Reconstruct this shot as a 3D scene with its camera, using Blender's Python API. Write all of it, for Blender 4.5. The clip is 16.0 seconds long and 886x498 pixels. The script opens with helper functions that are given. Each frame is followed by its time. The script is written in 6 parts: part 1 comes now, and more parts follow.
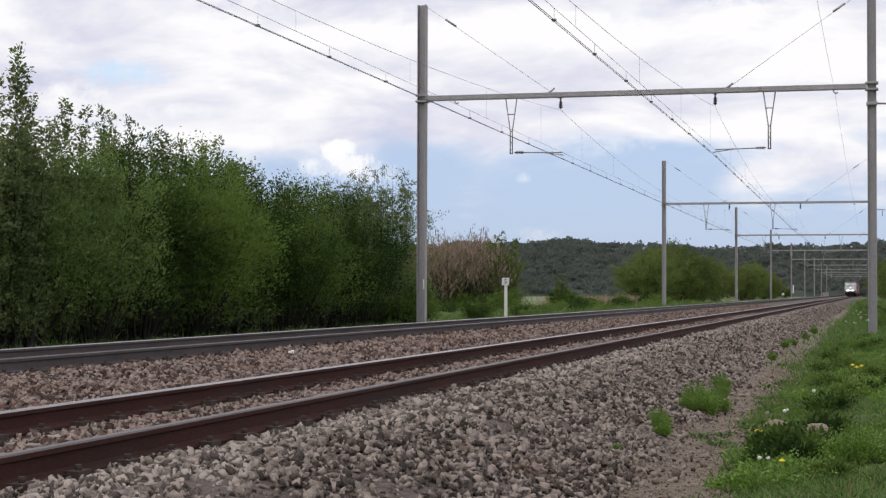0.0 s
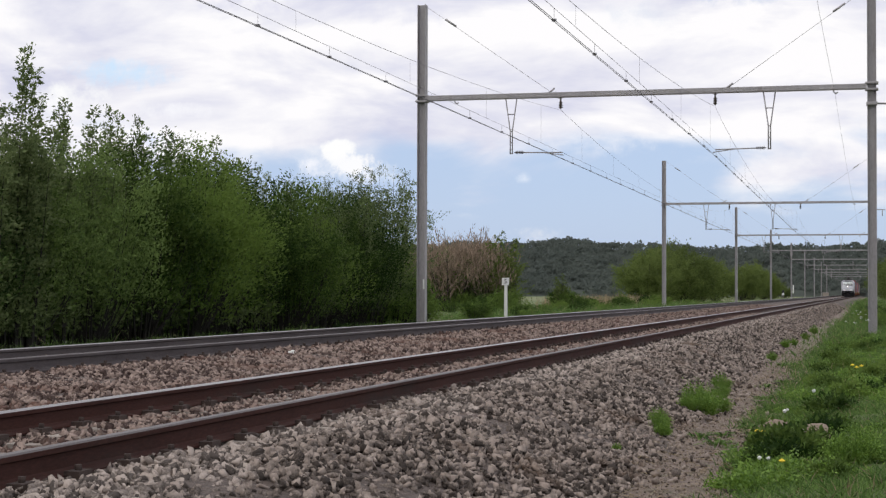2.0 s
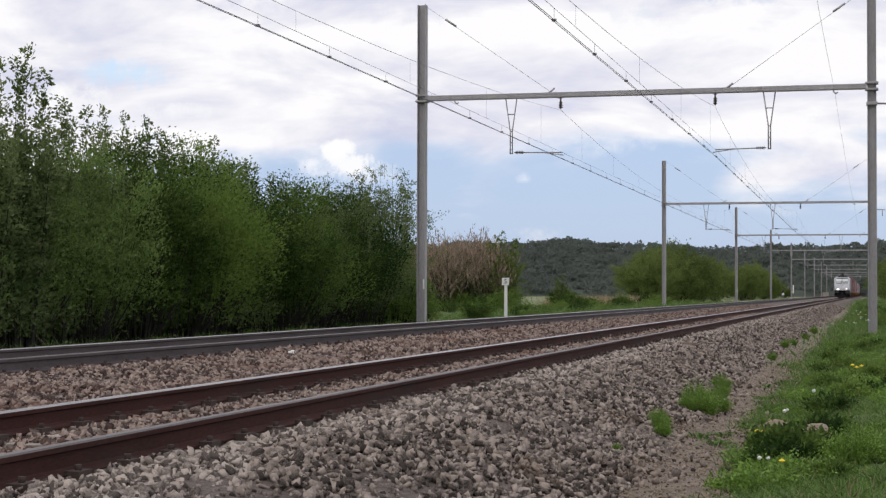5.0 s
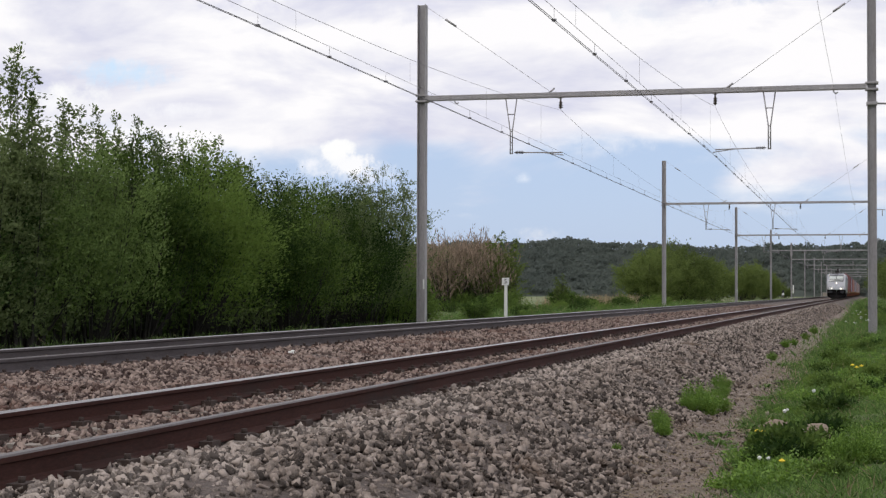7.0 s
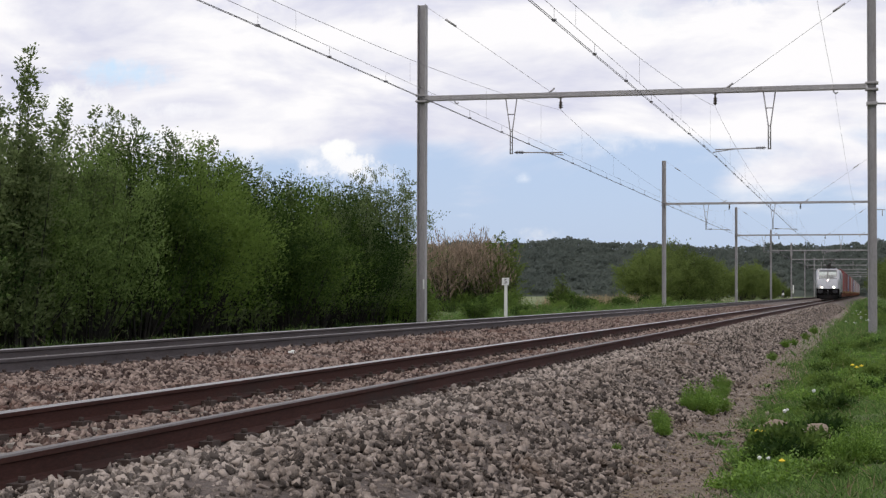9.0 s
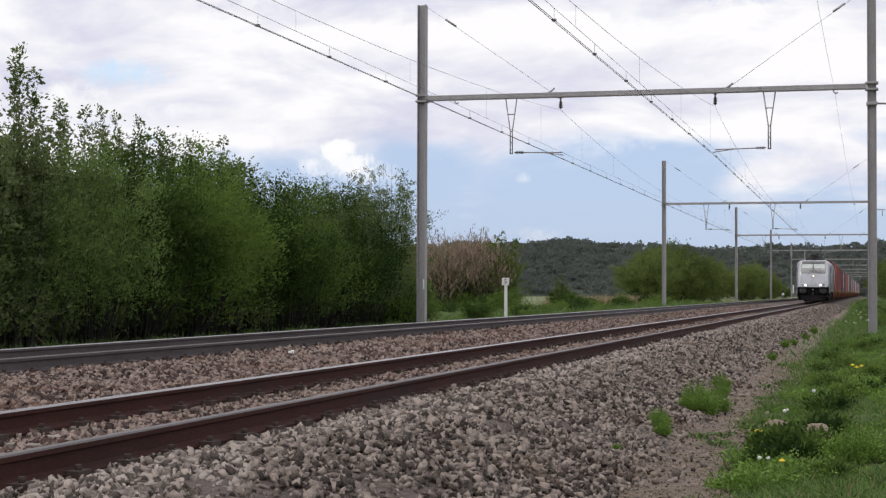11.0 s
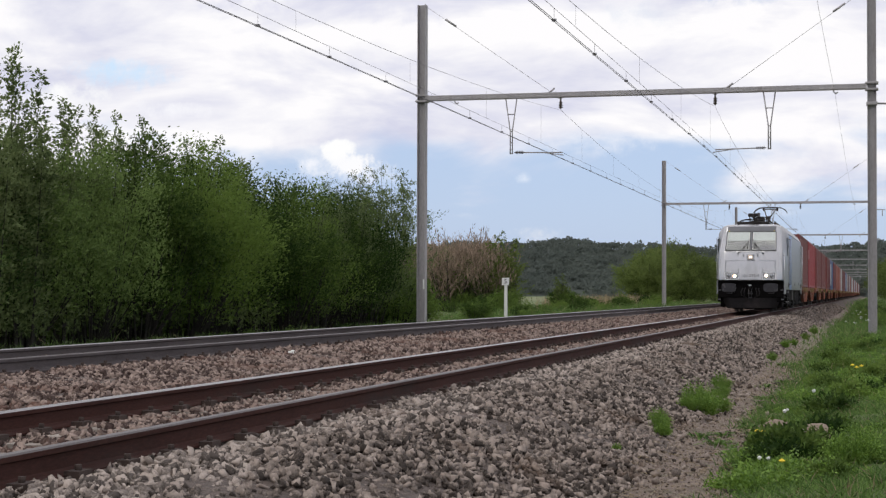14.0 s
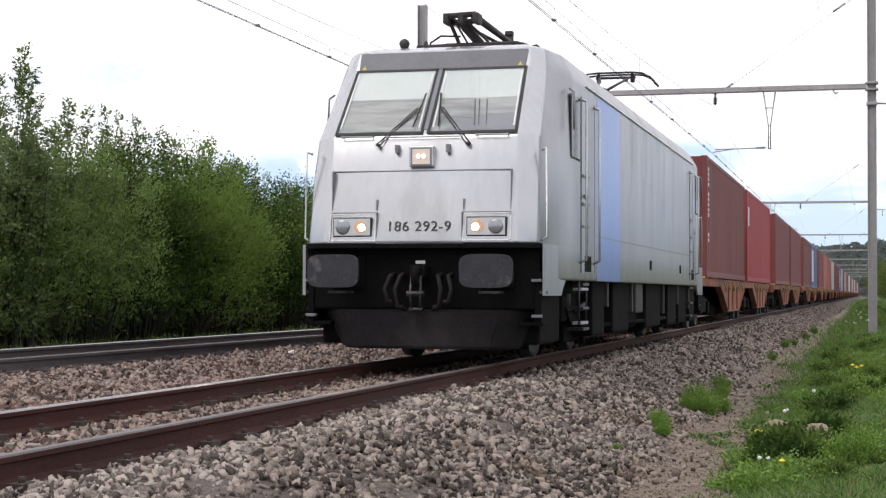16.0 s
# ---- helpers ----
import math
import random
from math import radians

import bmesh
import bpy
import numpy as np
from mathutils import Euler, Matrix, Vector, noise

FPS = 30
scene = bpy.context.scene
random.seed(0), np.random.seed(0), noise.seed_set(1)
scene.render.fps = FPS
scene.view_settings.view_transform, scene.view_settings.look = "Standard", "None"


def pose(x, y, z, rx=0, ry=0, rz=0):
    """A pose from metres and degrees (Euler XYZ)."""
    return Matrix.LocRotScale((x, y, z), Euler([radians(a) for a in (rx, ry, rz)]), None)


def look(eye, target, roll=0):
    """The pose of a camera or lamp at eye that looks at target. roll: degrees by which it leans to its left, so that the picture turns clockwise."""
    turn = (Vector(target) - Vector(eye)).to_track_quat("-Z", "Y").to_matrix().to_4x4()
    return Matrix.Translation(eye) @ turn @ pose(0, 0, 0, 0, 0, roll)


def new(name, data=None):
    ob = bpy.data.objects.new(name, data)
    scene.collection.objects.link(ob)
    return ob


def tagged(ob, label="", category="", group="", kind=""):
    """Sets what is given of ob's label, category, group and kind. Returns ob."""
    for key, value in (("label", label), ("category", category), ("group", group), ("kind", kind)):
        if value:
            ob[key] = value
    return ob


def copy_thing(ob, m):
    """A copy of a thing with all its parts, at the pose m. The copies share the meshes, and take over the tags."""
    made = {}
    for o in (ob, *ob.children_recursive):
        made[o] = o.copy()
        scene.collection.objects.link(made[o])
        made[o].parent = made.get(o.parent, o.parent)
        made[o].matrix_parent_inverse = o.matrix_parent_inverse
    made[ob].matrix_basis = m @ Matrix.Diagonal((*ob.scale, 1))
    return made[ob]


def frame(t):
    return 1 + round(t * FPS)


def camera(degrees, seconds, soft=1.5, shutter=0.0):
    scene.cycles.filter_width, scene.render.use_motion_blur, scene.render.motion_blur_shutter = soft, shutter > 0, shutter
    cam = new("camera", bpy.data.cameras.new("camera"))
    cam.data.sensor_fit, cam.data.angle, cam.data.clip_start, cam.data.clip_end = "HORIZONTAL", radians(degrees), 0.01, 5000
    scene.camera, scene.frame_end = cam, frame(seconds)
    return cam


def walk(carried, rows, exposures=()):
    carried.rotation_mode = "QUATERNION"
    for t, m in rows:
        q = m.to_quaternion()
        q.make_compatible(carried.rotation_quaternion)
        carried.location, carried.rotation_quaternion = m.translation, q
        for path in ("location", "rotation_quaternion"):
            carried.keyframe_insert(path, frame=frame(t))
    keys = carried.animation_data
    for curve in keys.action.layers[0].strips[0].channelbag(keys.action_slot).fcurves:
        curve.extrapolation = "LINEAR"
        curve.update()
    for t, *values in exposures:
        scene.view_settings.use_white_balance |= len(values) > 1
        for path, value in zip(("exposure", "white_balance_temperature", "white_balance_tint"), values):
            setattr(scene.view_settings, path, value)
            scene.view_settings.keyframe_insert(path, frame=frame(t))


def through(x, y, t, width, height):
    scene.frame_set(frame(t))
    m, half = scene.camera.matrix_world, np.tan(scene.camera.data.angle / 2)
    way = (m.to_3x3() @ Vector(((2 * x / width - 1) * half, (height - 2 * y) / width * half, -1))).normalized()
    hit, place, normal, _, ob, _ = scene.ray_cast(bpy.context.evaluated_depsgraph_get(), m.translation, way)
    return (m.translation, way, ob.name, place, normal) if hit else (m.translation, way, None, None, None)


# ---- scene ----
# ---- camera: a tripod beside the line ----
EYE = Vector((4.947, 0.0, 0.815))
YAW, PITCH, ROLL = radians(14.558), radians(1.508), 0.16
AIM = EYE + Vector((-math.sin(YAW) * math.cos(PITCH), math.cos(YAW) * math.cos(PITCH), math.sin(PITCH)))
cam = camera(30.17, 16.0, soft=1.3)
walk(cam, [(0.0, look(EYE, AIM, ROLL)), (16.0, look(EYE, AIM, ROLL))], exposures=[(0.0, 0.0), (15.4, 0.0), (15.6, 0.08), (15.8, 0.28), (16.0, 0.50)])

# ---- world, sun, exposure ----
SUN_EL, SUN_AZ = radians(52), radians(215)     # azimuth clockwise from +y
world = bpy.data.worlds.new("sky")
scene.world = world
world.use_nodes = True


def node(tree, kind, **values):
    n = tree.nodes.new(kind)
    for key, value in values.items():
        n.inputs[key.replace("_", " ")].default_value = value
    return n


# turn from +y and rise, half-width and half-height in degrees, raggedness, softness, tone
CLOUDS = [
    (-16.44, 9.85, 2.96, 0.67, 4.0, 3.0, (0.7, 0.71, 0.86)),
    (-7.77, 9.66, 1.48, 0.71, 4.0, 3.0, (0.7, 0.76, 0.88)),
    (-4.67, 10.10, 1.58, 0.43, 4.0, 1.6, (0.66, 0.71, 0.86)),
    (-21.16, 9.95, 2.36, 0.49, 4.0, 1.6, (0.76, 0.76, 0.88)),
    (-25.68, 7.44, 2.17, 0.59, 3.0, 1.6, (0.62, 0.8, 1.0)),
    (-27.47, 6.59, 1.77, 0.59, 3.0, 1.6, (1.0, 1.0, 1.0)),
    (-23.66, 6.24, 2.17, 0.35, 4.0, 1.6, (0.93, 0.93, 0.98)),
    (-17.11, 4.17, 1.48, 0.51, 4.0, 1.6, (0.93, 0.94, 0.99)),
    (-18.25, 4.81, 0.67, 0.53, 3.2, 0.8, (1.0, 1.0, 1.0)),
    (-17.64, 4.46, 0.83, 0.43, 3.2, 0.8, (0.98, 0.98, 1.0)),
    (-18.98, 4.36, 0.89, 0.51, 4.0, 1.6, (0.9, 0.92, 0.99)),
    (-11.33, 2.01, 1.02, 0.32, 4.0, 3.0, (0.95, 0.93, 0.93)),
    (-11.69, 3.97, 0.39, 0.24, 4.0, 3.0, (0.86, 0.91, 1.0)),
    (-9.14, 5.26, 2.96, 0.59, 4.0, 3.0, (0.86, 0.89, 0.97)),
]


def build_sky():
    tree = world.node_tree
    out = tree.nodes["Background"]
    link = tree.links.new
    sky = tree.nodes.new("ShaderNodeTexSky")
    sky.sky_type, sky.sun_disc = "NISHITA", False
    sky.sun_elevation, sky.sun_rotation = SUN_EL, SUN_AZ
    dim = node(tree, "ShaderNodeVectorMath")
    dim.operation = "SCALE"
    dim.inputs["Scale"].default_value = 0.115
    link(sky.outputs[0], dim.inputs[0])
    co = tree.nodes.new("ShaderNodeTexCoord")
    sep = tree.nodes.new("ShaderNodeSeparateXYZ")
    link(co.outputs["Generated"], sep.inputs[0])
    stretch = tree.nodes.new("ShaderNodeMapping")
    stretch.inputs["Scale"].default_value = (3.4, 3.4, 10.5)
    stretch.inputs["Location"].default_value = (0.6, 0.35, 0.2)
    link(co.outputs["Generated"], stretch.inputs[0])
    big = node(tree, "ShaderNodeTexNoise", Scale=1.6, Detail=8.0, Roughness=0.52, Distortion=0.3)
    link(stretch.outputs[0], big.inputs["Vector"])
    # more cloud higher up, a bluer belt low over the land
    high = node(tree, "ShaderNodeMapRange")
    high.inputs[1].default_value, high.inputs[2].default_value = 0.015, 0.12
    high.inputs[3].default_value, high.inputs[4].default_value = -0.25, 0.14
    link(sep.outputs["Z"], high.inputs[0])
    add = tree.nodes.new("ShaderNodeMath")
    link(big.outputs["Fac"], add.inputs[0])
    link(high.outputs[0], add.inputs[1])
    cover = node(tree, "ShaderNodeMapRange")
    cover.interpolation_type = "SMOOTHSTEP"
    cover.inputs[1].default_value, cover.inputs[2].default_value = 0.40, 0.56
    link(add.outputs[0], cover.inputs[0])
    shade = node(tree, "ShaderNodeTexNoise", Scale=2.3, Detail=7.0, Roughness=0.55, Distortion=0.3)
    link(stretch.outputs[0], shade.inputs["Vector"])
    tint = tree.nodes.new("ShaderNodeValToRGB")
    tint.color_ramp.elements[0].position, tint.color_ramp.elements[0].color = 0.36, (0.66, 0.67, 0.82, 1)
    tint.color_ramp.elements[1].position, tint.color_ramp.elements[1].color = 0.57, (1.0, 0.985, 1.0, 1)
    link(shade.outputs["Fac"], tint.inputs[0])
    haze = tree.nodes.new("ShaderNodeMix")
    haze.data_type = "RGBA"
    haze.inputs["Factor"].default_value = 0.72
    haze.inputs["B"].default_value = (0.50, 0.63, 0.92, 1)
    link(dim.outputs[0], haze.inputs["A"])
    mix = tree.nodes.new("ShaderNodeMix")
    mix.data_type = "RGBA"
    link(cover.outputs[0], mix.inputs["Factor"])
    link(haze.outputs["Result"], mix.inputs["A"])
    link(tint.outputs[0], mix.inputs["B"])
    colour = mix.outputs["Result"]
    puff = node(tree, "ShaderNodeTexNoise", Scale=85.0, Detail=7.0, Roughness=0.62)
    link(co.outputs["Generated"], puff.inputs["Vector"])
    for turn, rise, wide, tall, rough, soft, tone in CLOUDS:
        a, e = radians(turn), radians(rise)
        c = Vector((math.sin(a) * math.cos(e), math.cos(a) * math.cos(e), math.sin(e)))
        east = Vector((math.cos(a), -math.sin(a), 0))
        up = east.cross(c)
        total = None
        for axis, size in ((east, wide), (up, tall)):
            dot = tree.nodes.new("ShaderNodeVectorMath")
            dot.operation = "DOT_PRODUCT"
            dot.inputs[1].default_value = axis / radians(size)
            link(co.outputs["Generated"], dot.inputs[0])
            off = tree.nodes.new("ShaderNodeMath")
            off.operation = "SUBTRACT"
            off.inputs[1].default_value = axis.dot(c) / radians(size)
            link(dot.outputs["Value"], off.inputs[0])
            square = tree.nodes.new("ShaderNodeMath")
            square.operation = "MULTIPLY"
            link(off.outputs[0], square.inputs[0])
            link(off.outputs[0], square.inputs[1])
            if total is None:
                total = square.outputs[0]
            else:
                both = tree.nodes.new("ShaderNodeMath")
                link(total, both.inputs[0])
                link(square.outputs[0], both.inputs[1])
                total = both.outputs[0]
        ragged = tree.nodes.new("ShaderNodeMath")
        ragged.operation = "MULTIPLY_ADD"
        ragged.inputs[1].default_value = rough
        link(puff.outputs["Fac"], ragged.inputs[0])
        link(total, ragged.inputs[2])
        edge = node(tree, "ShaderNodeMapRange")
        edge.interpolation_type = "SMOOTHSTEP"
        edge.inputs[1].default_value, edge.inputs[2].default_value = 1.0 + rough * 0.5, 1.0 + rough * 0.5 - soft
        link(ragged.outputs[0], edge.inputs[0])
        lay = tree.nodes.new("ShaderNodeMix")
        lay.data_type = "RGBA"
        link(edge.outputs[0], lay.inputs["Factor"])
        link(colour, lay.inputs["A"])
        lay.inputs["B"].default_value = (*tone, 1)
        colour = lay.outputs["Result"]
    link(colour, out.inputs["Color"])
    out.inputs["Strength"].default_value = 1.0


build_sky()
sun = new("sun", bpy.data.lights.new("sun", "SUN"))
sun.data.energy, sun.data.angle, sun.data.color = 0.85, radians(40), (1.0, 0.95, 0.88)
sun.rotation_euler = Vector((-math.sin(SUN_AZ) * math.cos(SUN_EL), -math.cos(SUN_AZ) * math.cos(SUN_EL), -math.sin(SUN_EL))).to_track_quat("-Z", "Y").to_euler()


# ---- materials ----
def surface(name, a, b, rough=0.7, metal=0.0, scale=6.0, fine=60.0, bump=0.3, depth=0.01, island=0.0, per_object=0.0, stretch=(1, 1, 1), stain=None, stain_at=(0.55, 0.75), stain_scale=1.5, spec=0.5, through=0.0):
    """A procedural surface: colours a to b mixed at two scales, fine relief, stains with a shape of their own."""
    mat = bpy.data.materials.new(name)
    mat.use_nodes = True
    tree = mat.node_tree
    link = tree.links.new
    bsdf = tree.nodes["Principled BSDF"]
    co = tree.nodes.new("ShaderNodeTexCoord")
    mp = tree.nodes.new("ShaderNodeMapping")
    mp.inputs["Scale"].default_value = stretch
    link(co.outputs["Object"], mp.inputs[0])
    n1 = node(tree, "ShaderNodeTexNoise", Scale=scale, Detail=4.0, Roughness=0.6)
    n2 = node(tree, "ShaderNodeTexNoise", Scale=fine, Detail=3.0, Roughness=0.6)
    link(mp.outputs[0], n1.inputs["Vector"])
    link(mp.outputs[0], n2.inputs["Vector"])
    mean = tree.nodes.new("ShaderNodeMath")
    mean.operation = "MULTIPLY_ADD"
    mean.inputs[1].default_value = 0.5
    link(n1.outputs["Fac"], mean.inputs[0])
    half = tree.nodes.new("ShaderNodeMath")
    half.operation = "MULTIPLY"
    half.inputs[1].default_value = 0.5
    link(n2.outputs["Fac"], half.inputs[0])
    link(half.outputs[0], mean.inputs[2])
    value = mean.outputs[0]
    for amount, source in ((island, "ShaderNodeNewGeometry"), (per_object, "ShaderNodeObjectInfo")):
        if amount:
            info = tree.nodes.new(source)
            lift = tree.nodes.new("ShaderNodeMath")
            lift.operation = "MULTIPLY_ADD"
            lift.inputs[1].default_value = amount
            link(info.outputs["Random Per Island" if island and source.endswith("Geometry") else "Random"], lift.inputs[0])
            off = tree.nodes.new("ShaderNodeMath")
            off.operation = "SUBTRACT"
            off.inputs[1].default_value = amount / 2
            link(value, off.inputs[0])
            link(off.outputs[0], lift.inputs[2])
            value = lift.outputs[0]
    ramp = tree.nodes.new("ShaderNodeValToRGB")
    e = ramp.color_ramp.elements
    e[0].position, e[0].color = 0.3, (*a, 1)
    e[1].position, e[1].color = 0.7, (*b, 1)
    link(value, ramp.inputs[0])
    colour = ramp.outputs[0]
    if stain:
        n3 = node(tree, "ShaderNodeTexNoise", Scale=stain_scale, Detail=6.0, Roughness=0.65)
        link(mp.outputs[0], n3.inputs["Vector"])
        cut = node(tree, "ShaderNodeMapRange")
        cut.inputs[1].default_value, cut.inputs[2].default_value = stain_at
        link(n3.outputs["Fac"], cut.inputs[0])
        mix = tree.nodes.new("ShaderNodeMix")
        mix.data_type = "RGBA"
        link(cut.outputs[0], mix.inputs["Factor"])
        link(colour, mix.inputs["A"])
        mix.inputs["B"].default_value = (*stain, 1)
        colour = mix.outputs["Result"]
    link(colour, bsdf.inputs["Base Color"])
    bsdf.inputs["Roughness"].default_value = rough
    bsdf.inputs["Metallic"].default_value = metal
    bsdf.inputs["Specular IOR Level"].default_value = spec
    if bump:
        bp = node(tree, "ShaderNodeBump", Strength=bump, Distance=depth)
        link(n2.outputs["Fac"], bp.inputs["Height"])
        link(bp.outputs[0], bsdf.inputs["Normal"])
    if through:
        leaf = tree.nodes.new("ShaderNodeBsdfTranslucent")
        link(colour, leaf.inputs["Color"])
        both = tree.nodes.new("ShaderNodeMixShader")
        both.inputs[0].default_value = through
        link(bsdf.outputs[0], both.inputs[1])
        link(leaf.outputs[0], both.inputs[2])
        link(both.outputs[0], tree.nodes["Material Output"].inputs["Surface"])
    return mat


def glowing(name, colour, strength):
    mat = bpy.data.materials.new(name)
    mat.use_nodes = True
    b = mat.node_tree.nodes["Principled BSDF"]
    b.inputs["Base Color"].default_value = (*colour, 1)
    b.inputs["Emission Color"].default_value = (*colour, 1)
    b.inputs["Emission Strength"].default_value = strength
    return mat


def clear_glass(name):
    mat = bpy.data.materials.new(name)
    mat.use_nodes = True
    b = mat.node_tree.nodes["Principled BSDF"]
    b.inputs["Base Color"].default_value = (0.98, 0.985, 0.985, 1)
    b.inputs["Roughness"].default_value = 0.03
    b.inputs["Transmission Weight"].default_value = 1.0
    b.inputs["IOR"].default_value = 1.5
    return mat


M_STONE = surface("ballast_stone", (0.052, 0.042, 0.036), (0.345, 0.286, 0.245), 0.95, scale=14, fine=90, bump=0.5, depth=0.006, island=0.62, spec=0.2, stain=(0.16, 0.11, 0.08), stain_at=(0.56, 0.76), stain_scale=0.9)
M_STONE_DUSTY = surface("dusty_pale_stone", (0.085, 0.071, 0.062), (0.43, 0.365, 0.318), 0.95, scale=14, fine=90, bump=0.5, depth=0.006, island=0.6, spec=0.2, stain=(0.20, 0.15, 0.12), stain_at=(0.56, 0.76), stain_scale=0.9)
M_STONE_RUSTY = surface("rust_dusted_stone", (0.062, 0.042, 0.037), (0.330, 0.255, 0.216), 0.95, scale=14, fine=90, bump=0.5, depth=0.006, island=0.75, spec=0.2, stain=(0.17, 0.095, 0.072), stain_at=(0.52, 0.74), stain_scale=0.8)
M_BED = surface("ballast_bed", (0.045, 0.035, 0.030), (0.18, 0.142, 0.122), 0.95, scale=11, fine=30, bump=1.0, depth=0.04, stain=(0.12, 0.08, 0.06))
M_PATH = surface("trodden_earth", (0.12, 0.092, 0.074), (0.33, 0.262, 0.215), 0.95, scale=5, fine=45, bump=1.0, depth=0.04, stain=(0.085, 0.10, 0.04), stain_scale=2.5)
M_GRIT = surface("earthy_grit", (0.08, 0.061, 0.049), (0.34, 0.275, 0.225), 0.95, scale=8, fine=50, bump=0.4, depth=0.005, island=0.7, spec=0.2)
M_TURF = surface("turf", (0.05, 0.075, 0.018), (0.12, 0.16, 0.045), 0.95, scale=1.6, fine=30, bump=0.8, depth=0.03, stain=(0.12, 0.12, 0.05), stain_scale=0.3)
M_FIELD = surface("meadow", (0.07, 0.105, 0.03), (0.14, 0.175, 0.06), 0.95, scale=0.05, fine=3, bump=0.5, depth=0.05, stain=(0.26, 0.23, 0.13), stain_at=(0.5, 0.62), stain_scale=0.012)
M_BLADE = surface("grass_blade", (0.052, 0.106, 0.024), (0.180, 0.280, 0.078), 0.7, spec=0.2, scale=0.8, fine=9, bump=0, island=0.5, through=0.4)
M_DRY = surface("dry_stem", (0.17, 0.14, 0.08), (0.38, 0.29, 0.175), 0.8, scale=0.8, fine=9, bump=0, island=0.5, through=0.2)
M_LEAF = surface("shrub_leaf", (0.022, 0.050, 0.009), (0.162, 0.242, 0.051), 0.75, spec=0.2, scale=0.8, fine=3.2, bump=0, island=0.16, per_object=0.5, through=0.45)
M_LEAF_GREY = surface("willow_leaf", (0.075, 0.108, 0.040), (0.215, 0.270, 0.110), 0.75, spec=0.2, scale=0.9, fine=3.2, bump=0, island=0.32, per_object=0.3, through=0.5)
M_LEAF_BRIGHT = surface("weed_leaf", (0.085, 0.165, 0.018), (0.21, 0.34, 0.055), 0.6, scale=3, fine=20, bump=0, island=0.5, through=0.35)
# leaf green greyed and blued: the distance haze is painted in
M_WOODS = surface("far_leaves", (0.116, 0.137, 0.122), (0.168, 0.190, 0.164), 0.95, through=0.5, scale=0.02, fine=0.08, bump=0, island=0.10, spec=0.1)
M_BARK = surface("bark", (0.010, 0.0085, 0.007), (0.026, 0.022, 0.018), 0.9, scale=4, fine=30, bump=0.6)
M_RUST = surface("rail_rust", (0.027, 0.0105, 0.008), (0.075, 0.029, 0.022), 0.85, spec=0.2, scale=2.5, fine=70, bump=0.3, depth=0.003, stretch=(1, 0.25, 1), stain=(0.035, 0.028, 0.025))
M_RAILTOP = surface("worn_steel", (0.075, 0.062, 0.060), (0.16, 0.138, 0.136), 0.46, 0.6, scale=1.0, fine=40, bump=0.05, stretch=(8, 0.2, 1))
# brighter copy of the rail top: low-angle sheen put into the colour
M_RAILSHEEN = surface("polished_steel", (0.26, 0.25, 0.25), (0.44, 0.42, 0.43), 0.3, 0.9, scale=1.0, fine=40, bump=0.05, stretch=(8, 0.2, 1))
# lighter and greyer than the near track's rail_rust
M_RUST_GREY = surface("brake_dusted_rail", (0.050, 0.041, 0.041), (0.115, 0.098, 0.098), 0.8, spec=0.3, scale=2.5, fine=70, bump=0.3, depth=0.003, stretch=(1, 0.25, 1), stain=(0.055, 0.04, 0.036))
M_CONCRETE = surface("sleeper_concrete", (0.22, 0.19, 0.165), (0.42, 0.37, 0.32), 0.9, scale=3, fine=60, bump=0.4, depth=0.004, per_object=0.3, stain=(0.12, 0.09, 0.07))
M_CLIP = surface("rusty_clip", (0.025, 0.016, 0.013), (0.07, 0.045, 0.035), 0.85, scale=20, fine=90)
M_POLE = surface("galvanised_steel", (0.27, 0.257, 0.262), (0.425, 0.405, 0.41), 0.6, 0.35, scale=1.2, fine=25, bump=0.15, depth=0.003, stretch=(1, 1, 0.25), stain=(0.12, 0.085, 0.075), stain_at=(0.6, 0.8))
M_WIRE = surface("weathered_copper", (0.14, 0.14, 0.15), (0.25, 0.24, 0.25), 0.5, 0.6, bump=0)
M_PORCELAIN = surface("brown_porcelain", (0.04, 0.028, 0.022), (0.07, 0.05, 0.04), 0.25, bump=0)
M_WHITE = surface("white_enamel", (0.66, 0.66, 0.64), (0.80, 0.80, 0.78), 0.5, scale=4, fine=30, bump=0.1, stain=(0.5, 0.46, 0.4))
M_BLACK = surface("black_paint", (0.012, 0.012, 0.013), (0.03, 0.03, 0.032), 0.5, bump=0.1)


# ---- mesh helpers ----
def part(name, bm, material, parent=None, label=""):
    """Links a bmesh as one mesh object under a thing or a part."""
    data = bpy.data.meshes.new(name)
    bm.to_mesh(data)
    bm.free()
    for m in material if isinstance(material, (list, tuple)) else [material]:
        data.materials.append(m)
    ob = new(name, data)
    ob.parent = parent
    return tagged(ob, label)


def twin(ob, parent, m, name=None):
    """A second piece on the same mesh."""
    o = new(name or ob.name.split(".")[0], ob.data)
    o.parent, o.matrix_basis = parent, m
    if "label" in ob:
        o["label"] = ob["label"]
    return o


def thing(name, label, category, group="", kind="", at=None):
    ob = new(name)
    ob.empty_display_size = 0.1
    if at is not None:
        ob.matrix_basis = at
    return tagged(ob, label, category, group, kind)


